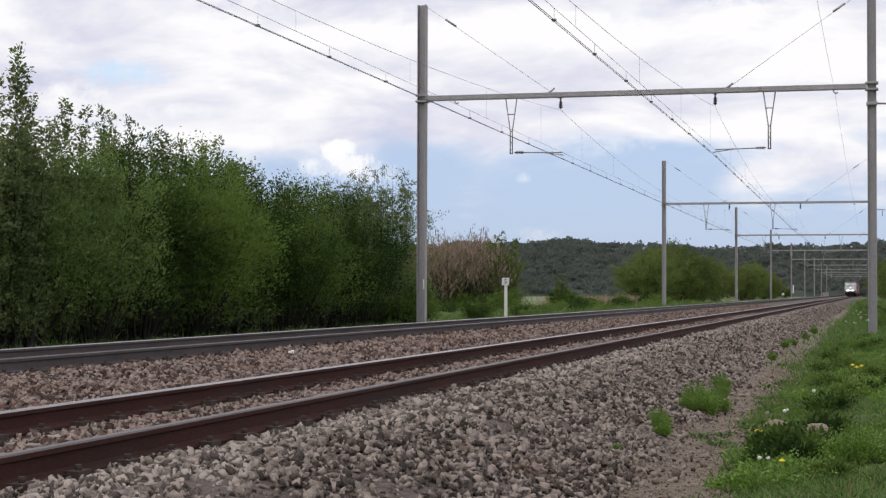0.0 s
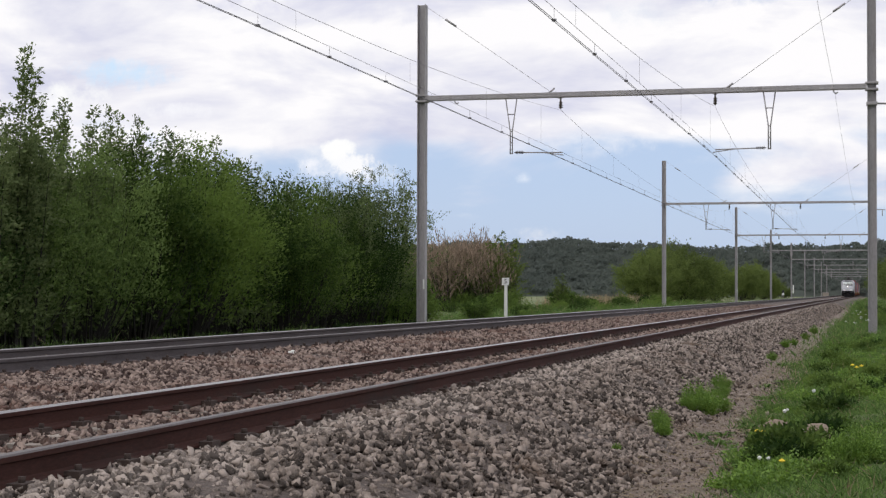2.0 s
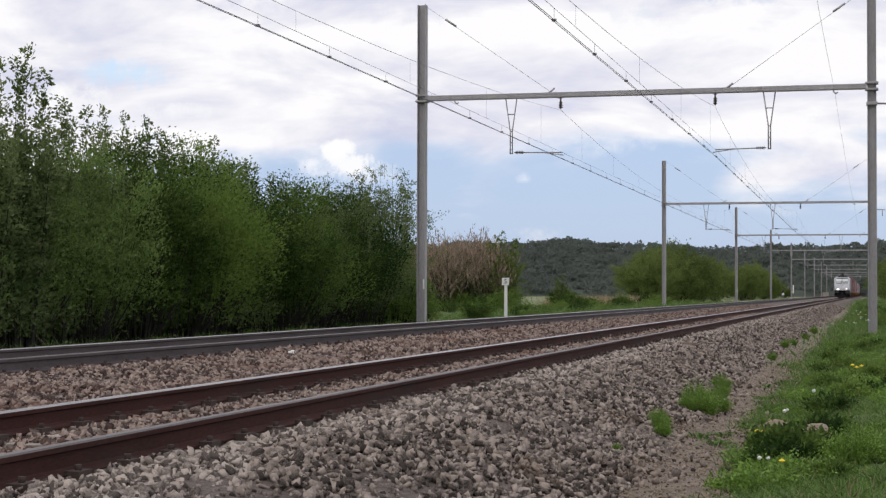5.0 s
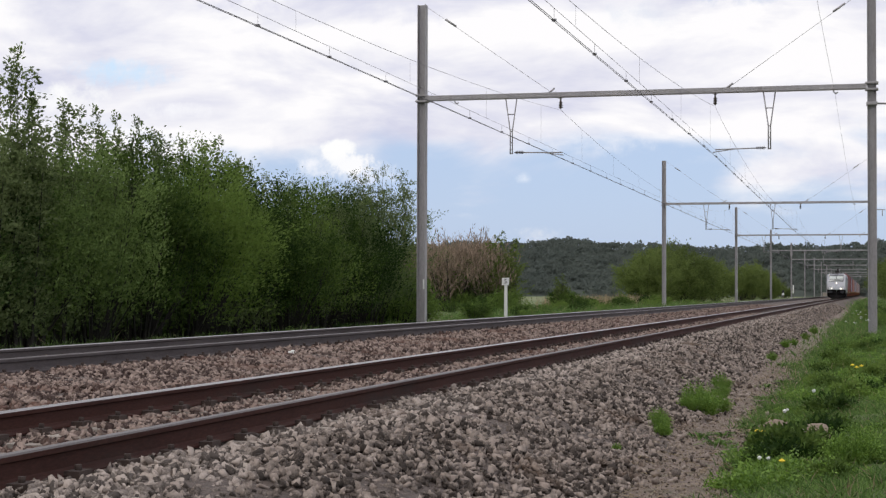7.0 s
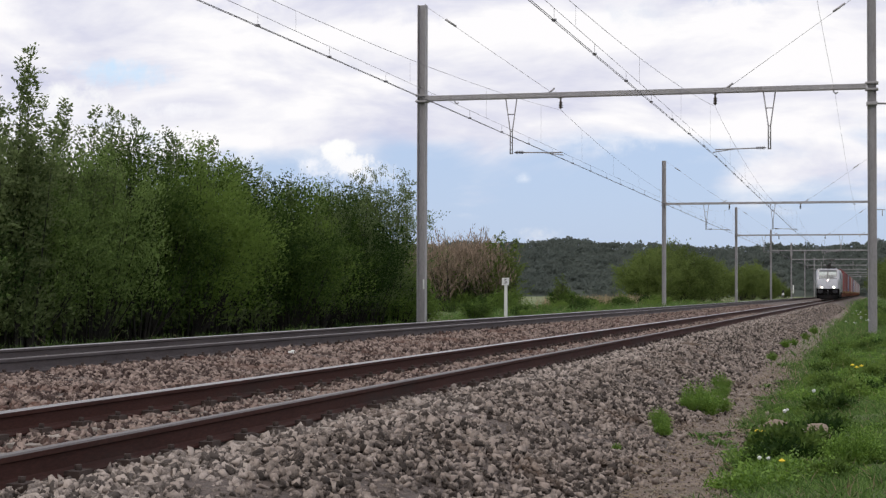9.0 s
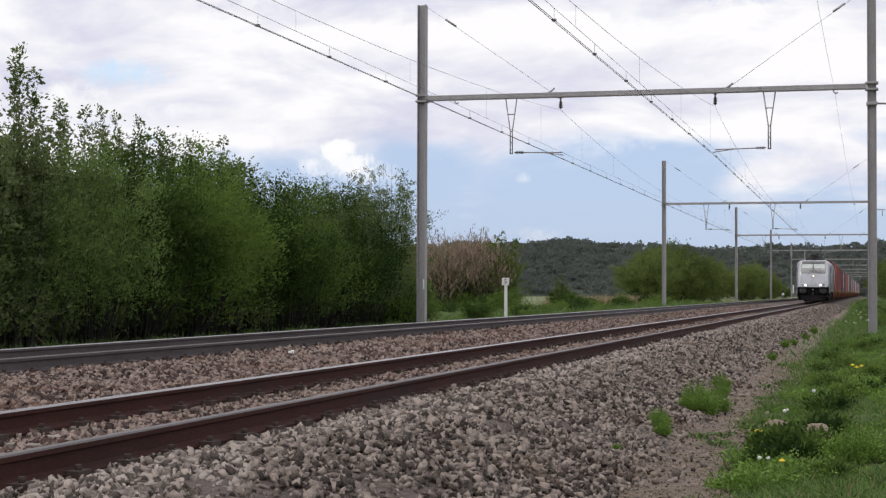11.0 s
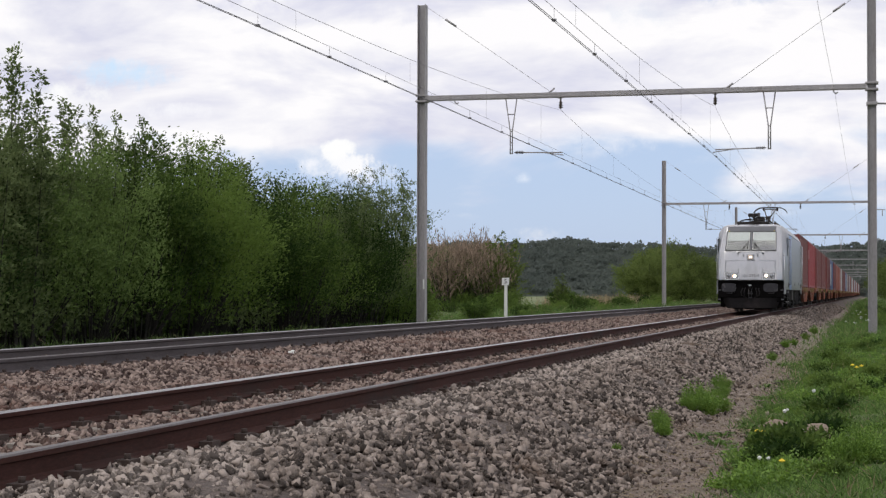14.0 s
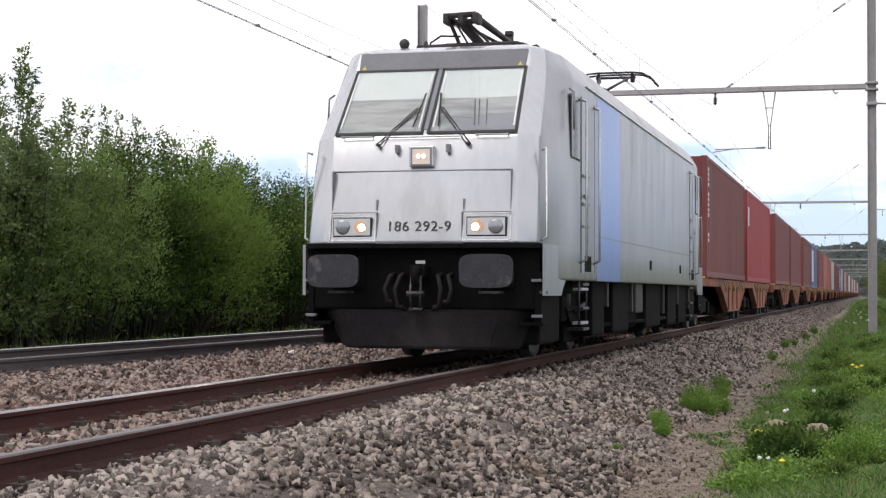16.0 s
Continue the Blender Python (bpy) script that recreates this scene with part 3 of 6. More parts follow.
# base darkened to paint in the flanks' dim reflections; the stains are grime
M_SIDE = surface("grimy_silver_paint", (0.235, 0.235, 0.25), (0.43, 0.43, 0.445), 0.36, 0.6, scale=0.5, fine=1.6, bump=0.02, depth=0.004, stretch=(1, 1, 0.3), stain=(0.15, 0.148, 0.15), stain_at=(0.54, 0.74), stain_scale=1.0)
M_BLUE = surface("pale_blue_paint", (0.12, 0.21, 0.50), (0.19, 0.29, 0.58), 0.30, 0.45, scale=1.2, fine=14, bump=0.05, stretch=(1, 1, 0.2), stain=(0.26, 0.30, 0.42), stain_at=(0.5, 0.7), stain_scale=1.1)
M_BROW = surface("grey_paint", (0.16, 0.165, 0.18), (0.23, 0.235, 0.25), 0.45, 0.2, scale=3, fine=30, bump=0.05)
M_UNDER = surface("grimy_black", (0.0035, 0.0033, 0.0034), (0.011, 0.010, 0.010), 0.9, 0.0, spec=0.08, scale=3, fine=40, bump=0.25, stain=(0.024, 0.020, 0.020), stain_at=(0.6, 0.85))
M_BAND = surface("dark_grey_paint", (0.095, 0.096, 0.108), (0.140, 0.142, 0.155), 0.45, 0.2, scale=3, fine=30, bump=0.05)
M_PLOUGH = surface("dusty_black", (0.010, 0.009, 0.010), (0.030, 0.027, 0.028), 0.85, 0.0, spec=0.2, scale=2, fine=30, bump=0.2, stain=(0.045, 0.038, 0.037), stain_at=(0.5, 0.8))
M_LENS = surface("clear_lamp_glass", (0.24, 0.25, 0.27), (0.36, 0.37, 0.38), 0.12, 0.5, scale=30, bump=0)
M_GRIMY = surface("dusty_dark_steel", (0.016, 0.014, 0.014), (0.045, 0.038, 0.036), 0.7, 0.2, scale=6, fine=40, bump=0.15, stain=(0.075, 0.06, 0.055), stain_at=(0.52, 0.75), stain_scale=5)
M_BUFFER = surface("greased_steel", (0.022, 0.022, 0.026), (0.055, 0.053, 0.058), 0.45, 0.5, scale=7, fine=40, bump=0.1, stain=(0.13, 0.12, 0.12), stain_at=(0.55, 0.7), stain_scale=4)
M_RUBBER = surface("black_rubber", (0.012, 0.012, 0.012), (0.025, 0.025, 0.025), 0.6, bump=0)
M_BLIND = surface("pale_blind", (0.45, 0.50, 0.485), (0.56, 0.60, 0.585), 0.6, scale=1.5, fine=20, bump=0)
# interior tone, lightened to paint in the sky mirrored by the windscreens
M_CAB = surface("cab_interior", (0.10, 0.115, 0.115), (0.44, 0.44, 0.42), 0.6, scale=2.2, fine=9, bump=0, stretch=(0.35, 1, 3.2))
M_REFLECTOR = surface("lamp_reflector", (0.52, 0.52, 0.53), (0.72, 0.70, 0.70), 0.3, 0.7, scale=9, bump=0)
M_WHEEL = surface("wheel_steel", (0.012, 0.011, 0.011), (0.03, 0.027, 0.026), 0.6, 0.4, scale=5, fine=40, bump=0.1)
M_GLASS = clear_glass("cab_glass")
M_SIDEGLASS = surface("dark_glass", (0.006, 0.006, 0.007), (0.012, 0.012, 0.013), 0.2, bump=0, spec=0.25)
M_LAMP = glowing("lit_headlamp", (0.50, 0.29, 0.17), 0.35)
M_LAMP_DIM = glowing("lit_spot", (0.62, 0.42, 0.27), 0.5)
M_LIT = glowing("lit_reflector", (0.62, 0.53, 0.46), 0.22)
M_SPOT = glowing("lit_spot_filament", (1.0, 0.86, 0.64), 40.0)
M_FILAMENT = glowing("lit_filament", (1.0, 0.84, 0.60), 320.0)
M_ORANGE = surface("wagon_paint", (0.20, 0.060, 0.029), (0.34, 0.110, 0.050), 0.8, scale=1.5, fine=22, bump=0.2, stain=(0.07, 0.045, 0.035), stain_at=(0.45, 0.7), stain_scale=1.2, per_object=0.3)
M_STRAP = surface("faded_strap", (0.32, 0.24, 0.09), (0.50, 0.42, 0.22), 0.8, bump=0)
M_YELLOW = surface("yellow_paint", (0.55, 0.40, 0.05), (0.65, 0.48, 0.08), 0.6, bump=0.05)

# height, front half-width, front y, corner half-width, corner y, side half-width, side start
LEVELS = [(0.96, 1.12, 0.95, 1.40, 0.98, 1.475, 1.9), (1.34, 1.12, 0.95, 1.40, 0.98, 1.475, 1.9), (1.36, 1.12, 0.42, 1.36, 0.58, 1.475, 1.85), (2.20, 1.11, 0.585, 1.35, 0.74, 1.475, 1.85), (2.60, 1.11, 0.67, 1.33, 0.85, 1.475, 1.95),
          (3.40, 1.084, 1.37, 1.26, 1.55, 1.475, 2.08), (3.48, 1.09, 1.44, 1.265, 1.62, 1.44, 2.1), (3.72, 1.085, 1.58, 1.21, 1.75, 1.29, 2.3), (3.80, 0.95, 1.85, 1.0, 2.0, 1.05, 2.5)]


def front_y(z):
    return float(np.interp(z, [l[0] for l in LEVELS[2:]], [l[2] for l in LEVELS[2:]]))


def loco_shell():
    bm = bmesh.new()
    rings = []
    for z, hw, yf, hc, yc, hs, ys in LEVELS:
        half = [(hw * 0.5, yf), (hw, yf + 0.012), (hc, yc), (hs, ys), (hs, LENGTH - ys), (hc, LENGTH - yc), (hw, LENGTH - yf - 0.012), (hw * 0.5, LENGTH - yf)]
        loop = half + [(-x, y) for x, y in reversed(half)]
        rings.append([bm.verts.new((x, y, z)) for x, y in loop])
    n = len(rings[0])
    for lo, hi in zip(rings, rings[1:]):
        for i in range(n):
            bm.faces.new((lo[i], lo[(i + 1) % n], hi[(i + 1) % n], hi[i]))
    bm.faces.new(rings[0][::-1])
    bm.faces.new(rings[-1])
    bmesh.ops.recalc_face_normals(bm, faces=bm.faces[:])
    sharp = [e for e in bm.edges if e.calc_face_angle(0) > 0.18]
    bmesh.ops.bevel(bm, geom=sharp, offset=0.035, segments=3, affect="EDGES", profile=0.5)
    return bm


def face_panel(bm, corners, proud, thick):
    """A slab on the sloping cab front; corners as (x, z), clockwise from low left."""
    front = [bm.verts.new((x, front_y(z) - proud, z)) for x, z in corners]
    back = [bm.verts.new((x, front_y(z) - proud + thick, z)) for x, z in corners]
    n = len(front)
    bm.faces.new(front[::-1])
    bm.faces.new(back)
    for i in range(n):
        bm.faces.new((front[i], front[(i + 1) % n], back[(i + 1) % n], back[i]))
    bmesh.ops.recalc_face_normals(bm, faces=bm.faces[:])
    return bm


def face_rim(bm, corners, width, proud, thick):
    """A rim along the outline on the cab front."""
    cx, cz = sum(c[0] for c in corners) / len(corners), sum(c[1] for c in corners) / len(corners)
    n = len(corners)
    for i in range(n):
        (x0, z0), (x1, z1) = corners[i], corners[(i + 1) % n]
        d = Vector((x1 - x0, z1 - z0)).normalized()
        out = Vector((d.y, -d.x))
        if out.dot(Vector((x0 - cx, z0 - cz))) < 0:
            out = -out
        a, b = Vector((x0, z0)) - d * width, Vector((x1, z1)) + d * width
        face_panel(bm, [tuple(a), tuple(b), tuple(b + out * width), tuple(a + out * width)], proud, thick)
    return bm


def text_mesh(words, size, m, name, material, parent, label=""):
    curve = bpy.data.curves.new(name, "FONT")
    curve.body, curve.size, curve.extrude = words, size, 0.002
    curve.align_x, curve.align_y = "CENTER", "CENTER"
    curve.space_character = 1.12
    ob = new(name, curve)
    data = bpy.data.meshes.new_from_object(ob.evaluated_get(bpy.context.evaluated_depsgraph_get()))
    bpy.data.objects.remove(ob)
    data.materials.clear()
    data.materials.append(material)
    o = new(name, data)
    o.parent, o.matrix_basis = parent, m
    return tagged(o, label)


def wheel_set(parent, y, r, material):
    bm = bmesh.new()
    for s in (-1, 1):
        turned = [(0.0, 0.12), (0.02, 0.16), (0.03, r * 0.80), (0.0, r * 0.84), (0.0, r), (0.10, r - 0.012), (0.105, r + 0.028), (0.135, r + 0.02), (0.135, r * 0.84), (0.10, r * 0.80), (0.10, 0.15), (0.14, 0.1)]
        loops = [[bm.verts.new((s * (0.82 - h), math.cos(2 * math.pi * i / 28) * q, math.sin(2 * math.pi * i / 28) * q)) for i in range(28)] for h, q in turned]
        for lo, hi in zip(loops, loops[1:]):
            for i in range(28):
                bm.faces.new((lo[i], lo[(i + 1) % 28], hi[(i + 1) % 28], hi[i])).smooth = True
        bm.faces.new(loops[0])
        bm.faces.new(loops[-1])
        for k in range(5):
            a = 2 * math.pi * k / 5
            add_box(bm, (s * 0.80 - 0.012, math.cos(a) * r * 0.5 - 0.05, math.sin(a) * r * 0.5 - 0.05), (s * 0.80 + 0.012, math.cos(a) * r * 0.5 + 0.05, math.sin(a) * r * 0.5 + 0.05))
    add_tube(bm, (-0.8, 0, 0), (0.8, 0, 0), 0.09, n=12)
    bmesh.ops.recalc_face_normals(bm, faces=bm.faces[:])
    ob = part("wheelset", bm, material, parent)
    ob.location = (0, y, r)
    return ob


def raised_pantograph(parent, y, label):
    bm = bmesh.new()
    for x in (-0.42, 0.42):
        add_tube(bm, (x, y - 0.5, 3.95), (x, y + 1.5, 3.95), 0.03)
        for d in (-0.45, 1.4):
            add_turned(bm, (x, y + d, 3.78), [(0, 0.04), (0.03, 0.07), (0.06, 0.04), (0.09, 0.07), (0.12, 0.04), (0.17, 0.04)], 10)
    for d in (-0.5, 0.4, 1.5):
        add_tube(bm, (-0.42, y + d, 3.95), (0.42, y + d, 3.95), 0.03)
    base = part("pantograph", bm, M_GRIMY, parent, label)
    knee, head, foot = (0, y - 1.0, 4.60), (0, y + 1.0, 5.15), (0, y + 1.1, 4.02)
    rods = [(foot, knee, 0.05, 0.045)]
    for s in (-1, 1):
        rods.append(((s * 0.06, knee[1], knee[2]), (s * 0.32, head[1], head[2]), 0.030, 0.022))
        rods.append(((s * 0.2, foot[1] + 0.1, foot[2]), (s * 0.05, knee[1], knee[2] - 0.08), 0.014, 0.014))
    for p, q, r0, r1 in rods:
        part("arm_rod", add_tube(bmesh.new(), p, q, r0, r1), M_GRIMY, base)
    part("knee_joint", add_box(bmesh.new(), (-0.12, knee[1] - 0.12, 4.52), (0.12, knee[1] + 0.12, 4.68), 0.03), M_GRIMY, base)
    for d in (-0.18, 0.18):
        bm = add_path(bmesh.new(), [(k * 0.84, head[1] + d, head[2] + h) for k, h in ((-1, -0.20), (-0.86, -0.05), (-0.65, 0.04), (-0.4, 0.06), (0.4, 0.06), (0.65, 0.04), (0.86, -0.05), (1, -0.20))], 0.022)
        part("collector_strip", bm, M_GRIMY, base)
    bm = bmesh.new()
    for k in (-0.34, 0.34):
        add_tube(bm, (k, head[1] - 0.18, head[2] + 0.05), (k, head[1] + 0.18, head[2] + 0.05), 0.02)
        add_box(bm, (k - 0.04, head[1] - 0.05, head[2] - 0.12), (k + 0.04, head[1] + 0.05, head[2] + 0.05), 0.015)
    add_tube(bm, (-0.4, head[1], head[2] - 0.02), (0.4, head[1], head[2] - 0.02), 0.026)
    part("head_frame", bm, M_GRIMY, base)


def folded_pantograph(parent, y, label):
    """A lowered pantograph: knee to the front, arms lying back to the head joint."""
    bm = bmesh.new()
    for x in (-0.62, 0.62):
        add_tube(bm, (x, y - 0.3, 3.93), (x, y + 2.2, 3.93), 0.03)
        for d in (-0.2, 1.0, 2.1):
            add_turned(bm, (x, y + d, 3.76), [(0, 0.04), (0.03, 0.07), (0.06, 0.04), (0.09, 0.07), (0.12, 0.04), (0.17, 0.04)], 10)
    for d in (-0.3, 0.9, 2.2):
        add_tube(bm, (-0.62, y + d, 3.93), (0.62, y + d, 3.93), 0.03)
    base = part("pantograph", bm, M_GRIMY, parent, label)
    bm = bmesh.new()
    for d, z in ((-0.55, 4.27), (-0.40, 4.21)):
        add_tube(bm, (-0.19, y + d, z), (0.19, y + d, z + 0.012), 0.036, n=10)
    for x in (-0.19, 0.0, 0.19):
        add_box(bm, (x - 0.035, y - 0.60, 4.17), (x + 0.035, y - 0.34, 4.30), 0.012)
    part("knee_joint", bm, M_GRIMY, base)
    rods = [((0.15, y - 0.5, 4.27), (0.12, y + 1.9, 4.27), 0.048, 0.040), ((-0.15, y - 0.5, 4.25), (0.02, y + 1.9, 4.24), 0.026, 0.024), ((-0.02, y - 0.42, 4.20), (0.0, y + 1.25, 3.98), 0.062, 0.062),
            ((-0.16, y - 0.45, 4.19), (-0.20, y + 0.35, 3.95), 0.026, 0.026), ((-0.09, y - 0.45, 4.19), (-0.10, y + 0.55, 3.95), 0.014, 0.014), ((0.08, y - 0.40, 4.18), (0.16, y + 1.1, 4.0), 0.018, 0.018), ((-0.25, y + 0.2, 3.97), (0.35, y + 1.4, 4.12), 0.022, 0.022)]
    for p, q, r0, r1 in rods:
        part("arm_rod", add_tube(bmesh.new(), p, q, r0, r1), M_GRIMY, base)
    bm = add_box(bmesh.new(), (-0.06, y + 1.75, 4.05), (0.34, y + 2.15, 4.27), 0.03)
    add_tube(bm, (0.10, y + 1.9, 4.25), (0.10, y + 1.9, 4.40), 0.045, n=10)
    add_box(bm, (0.03, y + 1.84, 4.38), (0.14, y + 1.96, 4.45), 0.015)
    part("head_joint", bm, M_GRIMY, base)
    for pts in (((-0.50, y - 0.3, 3.8), (-0.46, y - 0.3, 3.98), (-0.34, y - 0.25, 4.07), (-0.12, y - 0.1, 4.08)), ((0.34, y + 1.9, 4.22), (0.46, y + 1.95, 4.25), (0.58, y + 2.0, 4.16), (0.62, y + 2.0, 3.85))):
        part("cable", add_path(bmesh.new(), list(pts), 0.014), M_GRIMY, base)
    for d in (0.55, 0.85):
        bm = add_path(bmesh.new(), [(k * 0.72, y + d, 4.06 + h) for k, h in ((-1, -0.12), (-0.85, -0.02), (-0.65, 0.02), (0.65, 0.02), (0.85, -0.02), (1, -0.12))], 0.022)
        part("collector_strip", bm, M_GRIMY, base)
    part("drive_box", add_box(bmesh.new(), (-0.16, y + 0.7, 3.88), (0.30, y + 1.9, 4.02), 0.03), M_GRIMY, base)


def build_loco():
    loco = thing("locomotive", "silver and pale blue electric locomotive with lit headlamps", "locomotive")
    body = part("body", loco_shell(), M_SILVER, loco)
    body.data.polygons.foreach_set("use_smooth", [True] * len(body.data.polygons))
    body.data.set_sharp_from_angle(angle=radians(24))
    # flanks get streaks of grime, and a darker base for their dimmer reflections
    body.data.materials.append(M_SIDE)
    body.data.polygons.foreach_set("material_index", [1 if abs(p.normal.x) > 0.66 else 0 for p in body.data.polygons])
    # windscreens
    for s in (-1, 1):
        panes = [(s * 0.055, 2.66), (s * 1.05, 2.66), (s * 1.015, 3.45), (s * 0.055, 3.45)]
        rim = part("windscreen", face_rim(bmesh.new(), panes, 0.03, 0.022, 0.03), M_RUBBER, body, "cab windscreen in a black rubber seal")
        part("blind", face_panel(bmesh.new(), [(s * 0.055, 3.07), (s * 1.027, 3.07), (s * 1.015, 3.45), (s * 0.055, 3.45)], 0.008, 0.02), M_BLIND, rim, "pale lowered blind")
        part("dashboard", face_panel(bmesh.new(), [(s * 0.055, 2.66), (s * 1.05, 2.66), (s * 1.027, 3.07), (s * 0.055, 3.07)], 0.006, 0.02), M_CAB, rim)
        part("blind_bar", face_panel(bmesh.new(), [(s * 0.055, 3.058), (s * 1.028, 3.058), (s * 1.027, 3.078), (s * 0.055, 3.078)], 0.012, 0.02), M_CAB, rim)
        if s > 0:
            part("console", face_panel(bmesh.new(), [(0.2, 2.665), (1.04, 2.665), (1.03, 2.86), (0.72, 2.87), (0.42, 2.80)], 0.010, 0.02), M_BROW, rim)
            for x in (0.50, 0.55, 0.64):
                part("cord", face_panel(bmesh.new(), [(x + 0.06, 2.72), (x + 0.072, 2.72), (x + 0.012, 3.06), (x, 3.06)], 0.014, 0.006), M_RUBBER, rim)
        pane = part("pane", face_panel(bmesh.new(), panes, 0.019, 0.004), M_GLASS, rim)
        pane.visible_shadow = False
        for x0, x1 in ((0.075, 0.072), (1.02, 0.99)):
            part("trim", face_panel(bmesh.new(), [(s * x0, 2.71), (s * (x0 + 0.018), 2.71), (s * (x1 + 0.018), 3.41), (s * x1, 3.41)], 0.026, 0.004), M_WHITE, rim)
        wiper = bmesh.new()
        for d in (0.0, 0.05):
            a, b = (s * (0.56 - d), 2.50), (s * (0.15 - d), 2.96 + d * 0.5)
            add_tube(wiper, (a[0], front_y(a[1]) - 0.05, a[1]), (b[0], front_y(b[1]) - 0.06, b[1]), 0.0075, n=6)
        add_tube(wiper, (s * 0.09, front_y(3.12) - 0.05, 3.14), (s * 0.15, front_y(2.72) - 0.05, 2.72), 0.010, n=6)
        add_tube(wiper, (s * 0.53, front_y(2.50) - 0.08, 2.50), (s * 0.53, front_y(2.50) + 0.02, 2.50), 0.020, n=8)
        part("wiper", wiper, M_RUBBER, body)
        bm = add_path(bmesh.new(), [(s * 0.62, front_y(2.62), 2.63), (s * 0.62, front_y(2.6) - 0.05, 2.60), (s * 0.98, front_y(2.6) - 0.05, 2.60), (s * 0.98, front_y(2.62), 2.63)], 0.011)
        part("grab_rail", bm, M_SILVER, body)
        for x in (0.30,):
            part("lamp_iron", add_box(bmesh.new(), (s * x - 0.02, 0.56, 2.40), (s * x + 0.02, 0.66, 2.50), 0.006), M_BROW, body)
    part("brow", face_panel(bmesh.new(), [(-1.02, 3.475), (1.02, 3.475), (1.03, 3.70), (-1.03, 3.70)], 0.012, 0.03), M_BAND, body, "dark grey band above the windscreens")
    part("pillar", face_panel(bmesh.new(), [(-0.05, 2.69), (0.05, 2.69), (0.05, 3.47), (-0.05, 3.47)], 0.014, 0.02), M_BROW, body)
    for s in (-1, 1):
        part("marker", face_panel(bmesh.new(), [(s * 0.93, 3.49), (s * 0.985, 3.49), (s * 0.957, 3.54)], 0.018, 0.006), M_YELLOW, body)
    part("grab_rail", add_path(bmesh.new(), [(-0.44, front_y(2.6), 2.62), (-0.44, front_y(2.6) - 0.04, 2.59), (0.44, front_y(2.6) - 0.04, 2.59), (0.44, front_y(2.6), 2.62)], 0.010), M_SILVER, body)
    # top headlamp
    lamp = part("headlamp", add_box(bmesh.new(), (-0.145, 0.535, 2.24), (0.145, 0.680, 2.475), 0.012), M_SILVER, body)
    bm = bmesh.new()
    for x0, z0, x1, z1 in ((-0.12, 2.255, 0.12, 2.27), (-0.12, 2.445, 0.12, 2.46), (-0.12, 2.27, -0.105, 2.445), (0.105, 2.27, 0.12, 2.445)):
        add_box(bm, (x0, 0.522, z0), (x1, 0.54, z1))
    part("rim", bm, M_BROW, lamp)
    part("reflector", add_box(bmesh.new(), (-0.105, 0.528, 2.27), (0.105, 0.540, 2.445)), M_LIT, lamp, "warm lit reflector")
    for x in (-0.030, 0.030):
        part("bulb", add_tube(bmesh.new(), (x, 0.515, 2.358), (x, 0.530, 2.358), 0.029, n=18), M_LAMP_DIM, lamp)
        part("filament", add_tube(bmesh.new(), (x, 0.5135, 2.358), (x, 0.520, 2.358), 0.018, n=14), M_SPOT, lamp)
    # lower headlamp clusters
    for s in (-1, 1):
        lo, hi = sorted((s * 0.555, s * 1.015))
        unit = part("headlamp", add_box(bmesh.new(), (lo, 0.425, 1.445), (hi, 0.510, 1.665), 0.01), M_RUBBER, body)
        part("reflector", add_box(bmesh.new(), (lo + 0.014, 0.418, 1.459), (hi - 0.014, 0.43, 1.651)), M_REFLECTOR, unit)
        part("bulb", add_tube(bmesh.new(), (s * 0.685, 0.404, 1.555), (s * 0.685, 0.42, 1.555), 0.072, n=20), M_LAMP, unit, "lit headlamp bulb")
        part("filament", add_tube(bmesh.new(), (s * 0.665, 0.4025, 1.548), (s * 0.665, 0.410, 1.548), 0.036, n=16), M_FILAMENT, unit)
        part("lens", add_turned(bmesh.new(), (0, 0, 0), [(0, 0.088), (0.012, 0.085), (0.02, 0.06), (0.022, 0.0)], 20), M_LENS, unit, "unlit grey glass lens").matrix_basis = pose(s * 0.895, 0.420, 1.555, 90)
        part("rim", face_rim(bmesh.new(), [(lo - 0.035, 1.41), (hi + 0.035, 1.41), (hi + 0.035, 1.70), (lo - 0.035, 1.70)], 0.012, 0.004, 0.01), M_WHITE, unit)
    # joints of the front flap
    for name, box in (("joint", (-1.05, 2.195, 1.05, 2.205)), ("joint", (-1.052, 1.72, -1.044, 2.2)), ("joint", (1.044, 1.72, 1.052, 2.2)), ("joint", (-1.05, 1.716, -0.50, 1.724)), ("joint", (0.50, 1.716, 1.05, 1.724)),
                      ("joint", (-0.504, 1.39, -0.496, 1.72)), ("joint", (0.496, 1.39, 0.504, 1.72)), ("joint", (-0.50, 1.388, 0.50, 1.395)), ("joint", (-0.52, 1.74, -0.50, 1.87)), ("joint", (0.50, 1.74, 0.52, 1.87))):
        x0, z0, x1, z1 = box
        part(name, add_box(bmesh.new(), (x0, front_y((z0 + z1) / 2) - 0.008 - 0.05 * (z1 - z0), z0), (x1, front_y(z1) + 0.02, z1)), M_BROW, body)
    text_mesh("186 292-9", 0.166, pose(-0.005, 0.444, 1.555, 78.9, 0, 0), "number", M_BLACK, body, "black painted running number")
    # buffer beam, buffers, coupling, plough
    beam = part("buffer_beam", add_box(bmesh.new(), (-1.36, 0.62, 0.62), (1.36, 1.05, 1.33), 0.03), M_UNDER, loco)
    part("apron", add_prism(bmesh.new(), [(-1.37, 0.52), (-1.08, 0.38), (-0.55, 0.38), (-0.5, 0.44), (0.5, 0.44), (0.55, 0.38), (1.08, 0.38), (1.37, 0.52), (1.37, 1.0), (-1.37, 1.0)], "z", 1.315, 1.365), M_UNDER, beam)
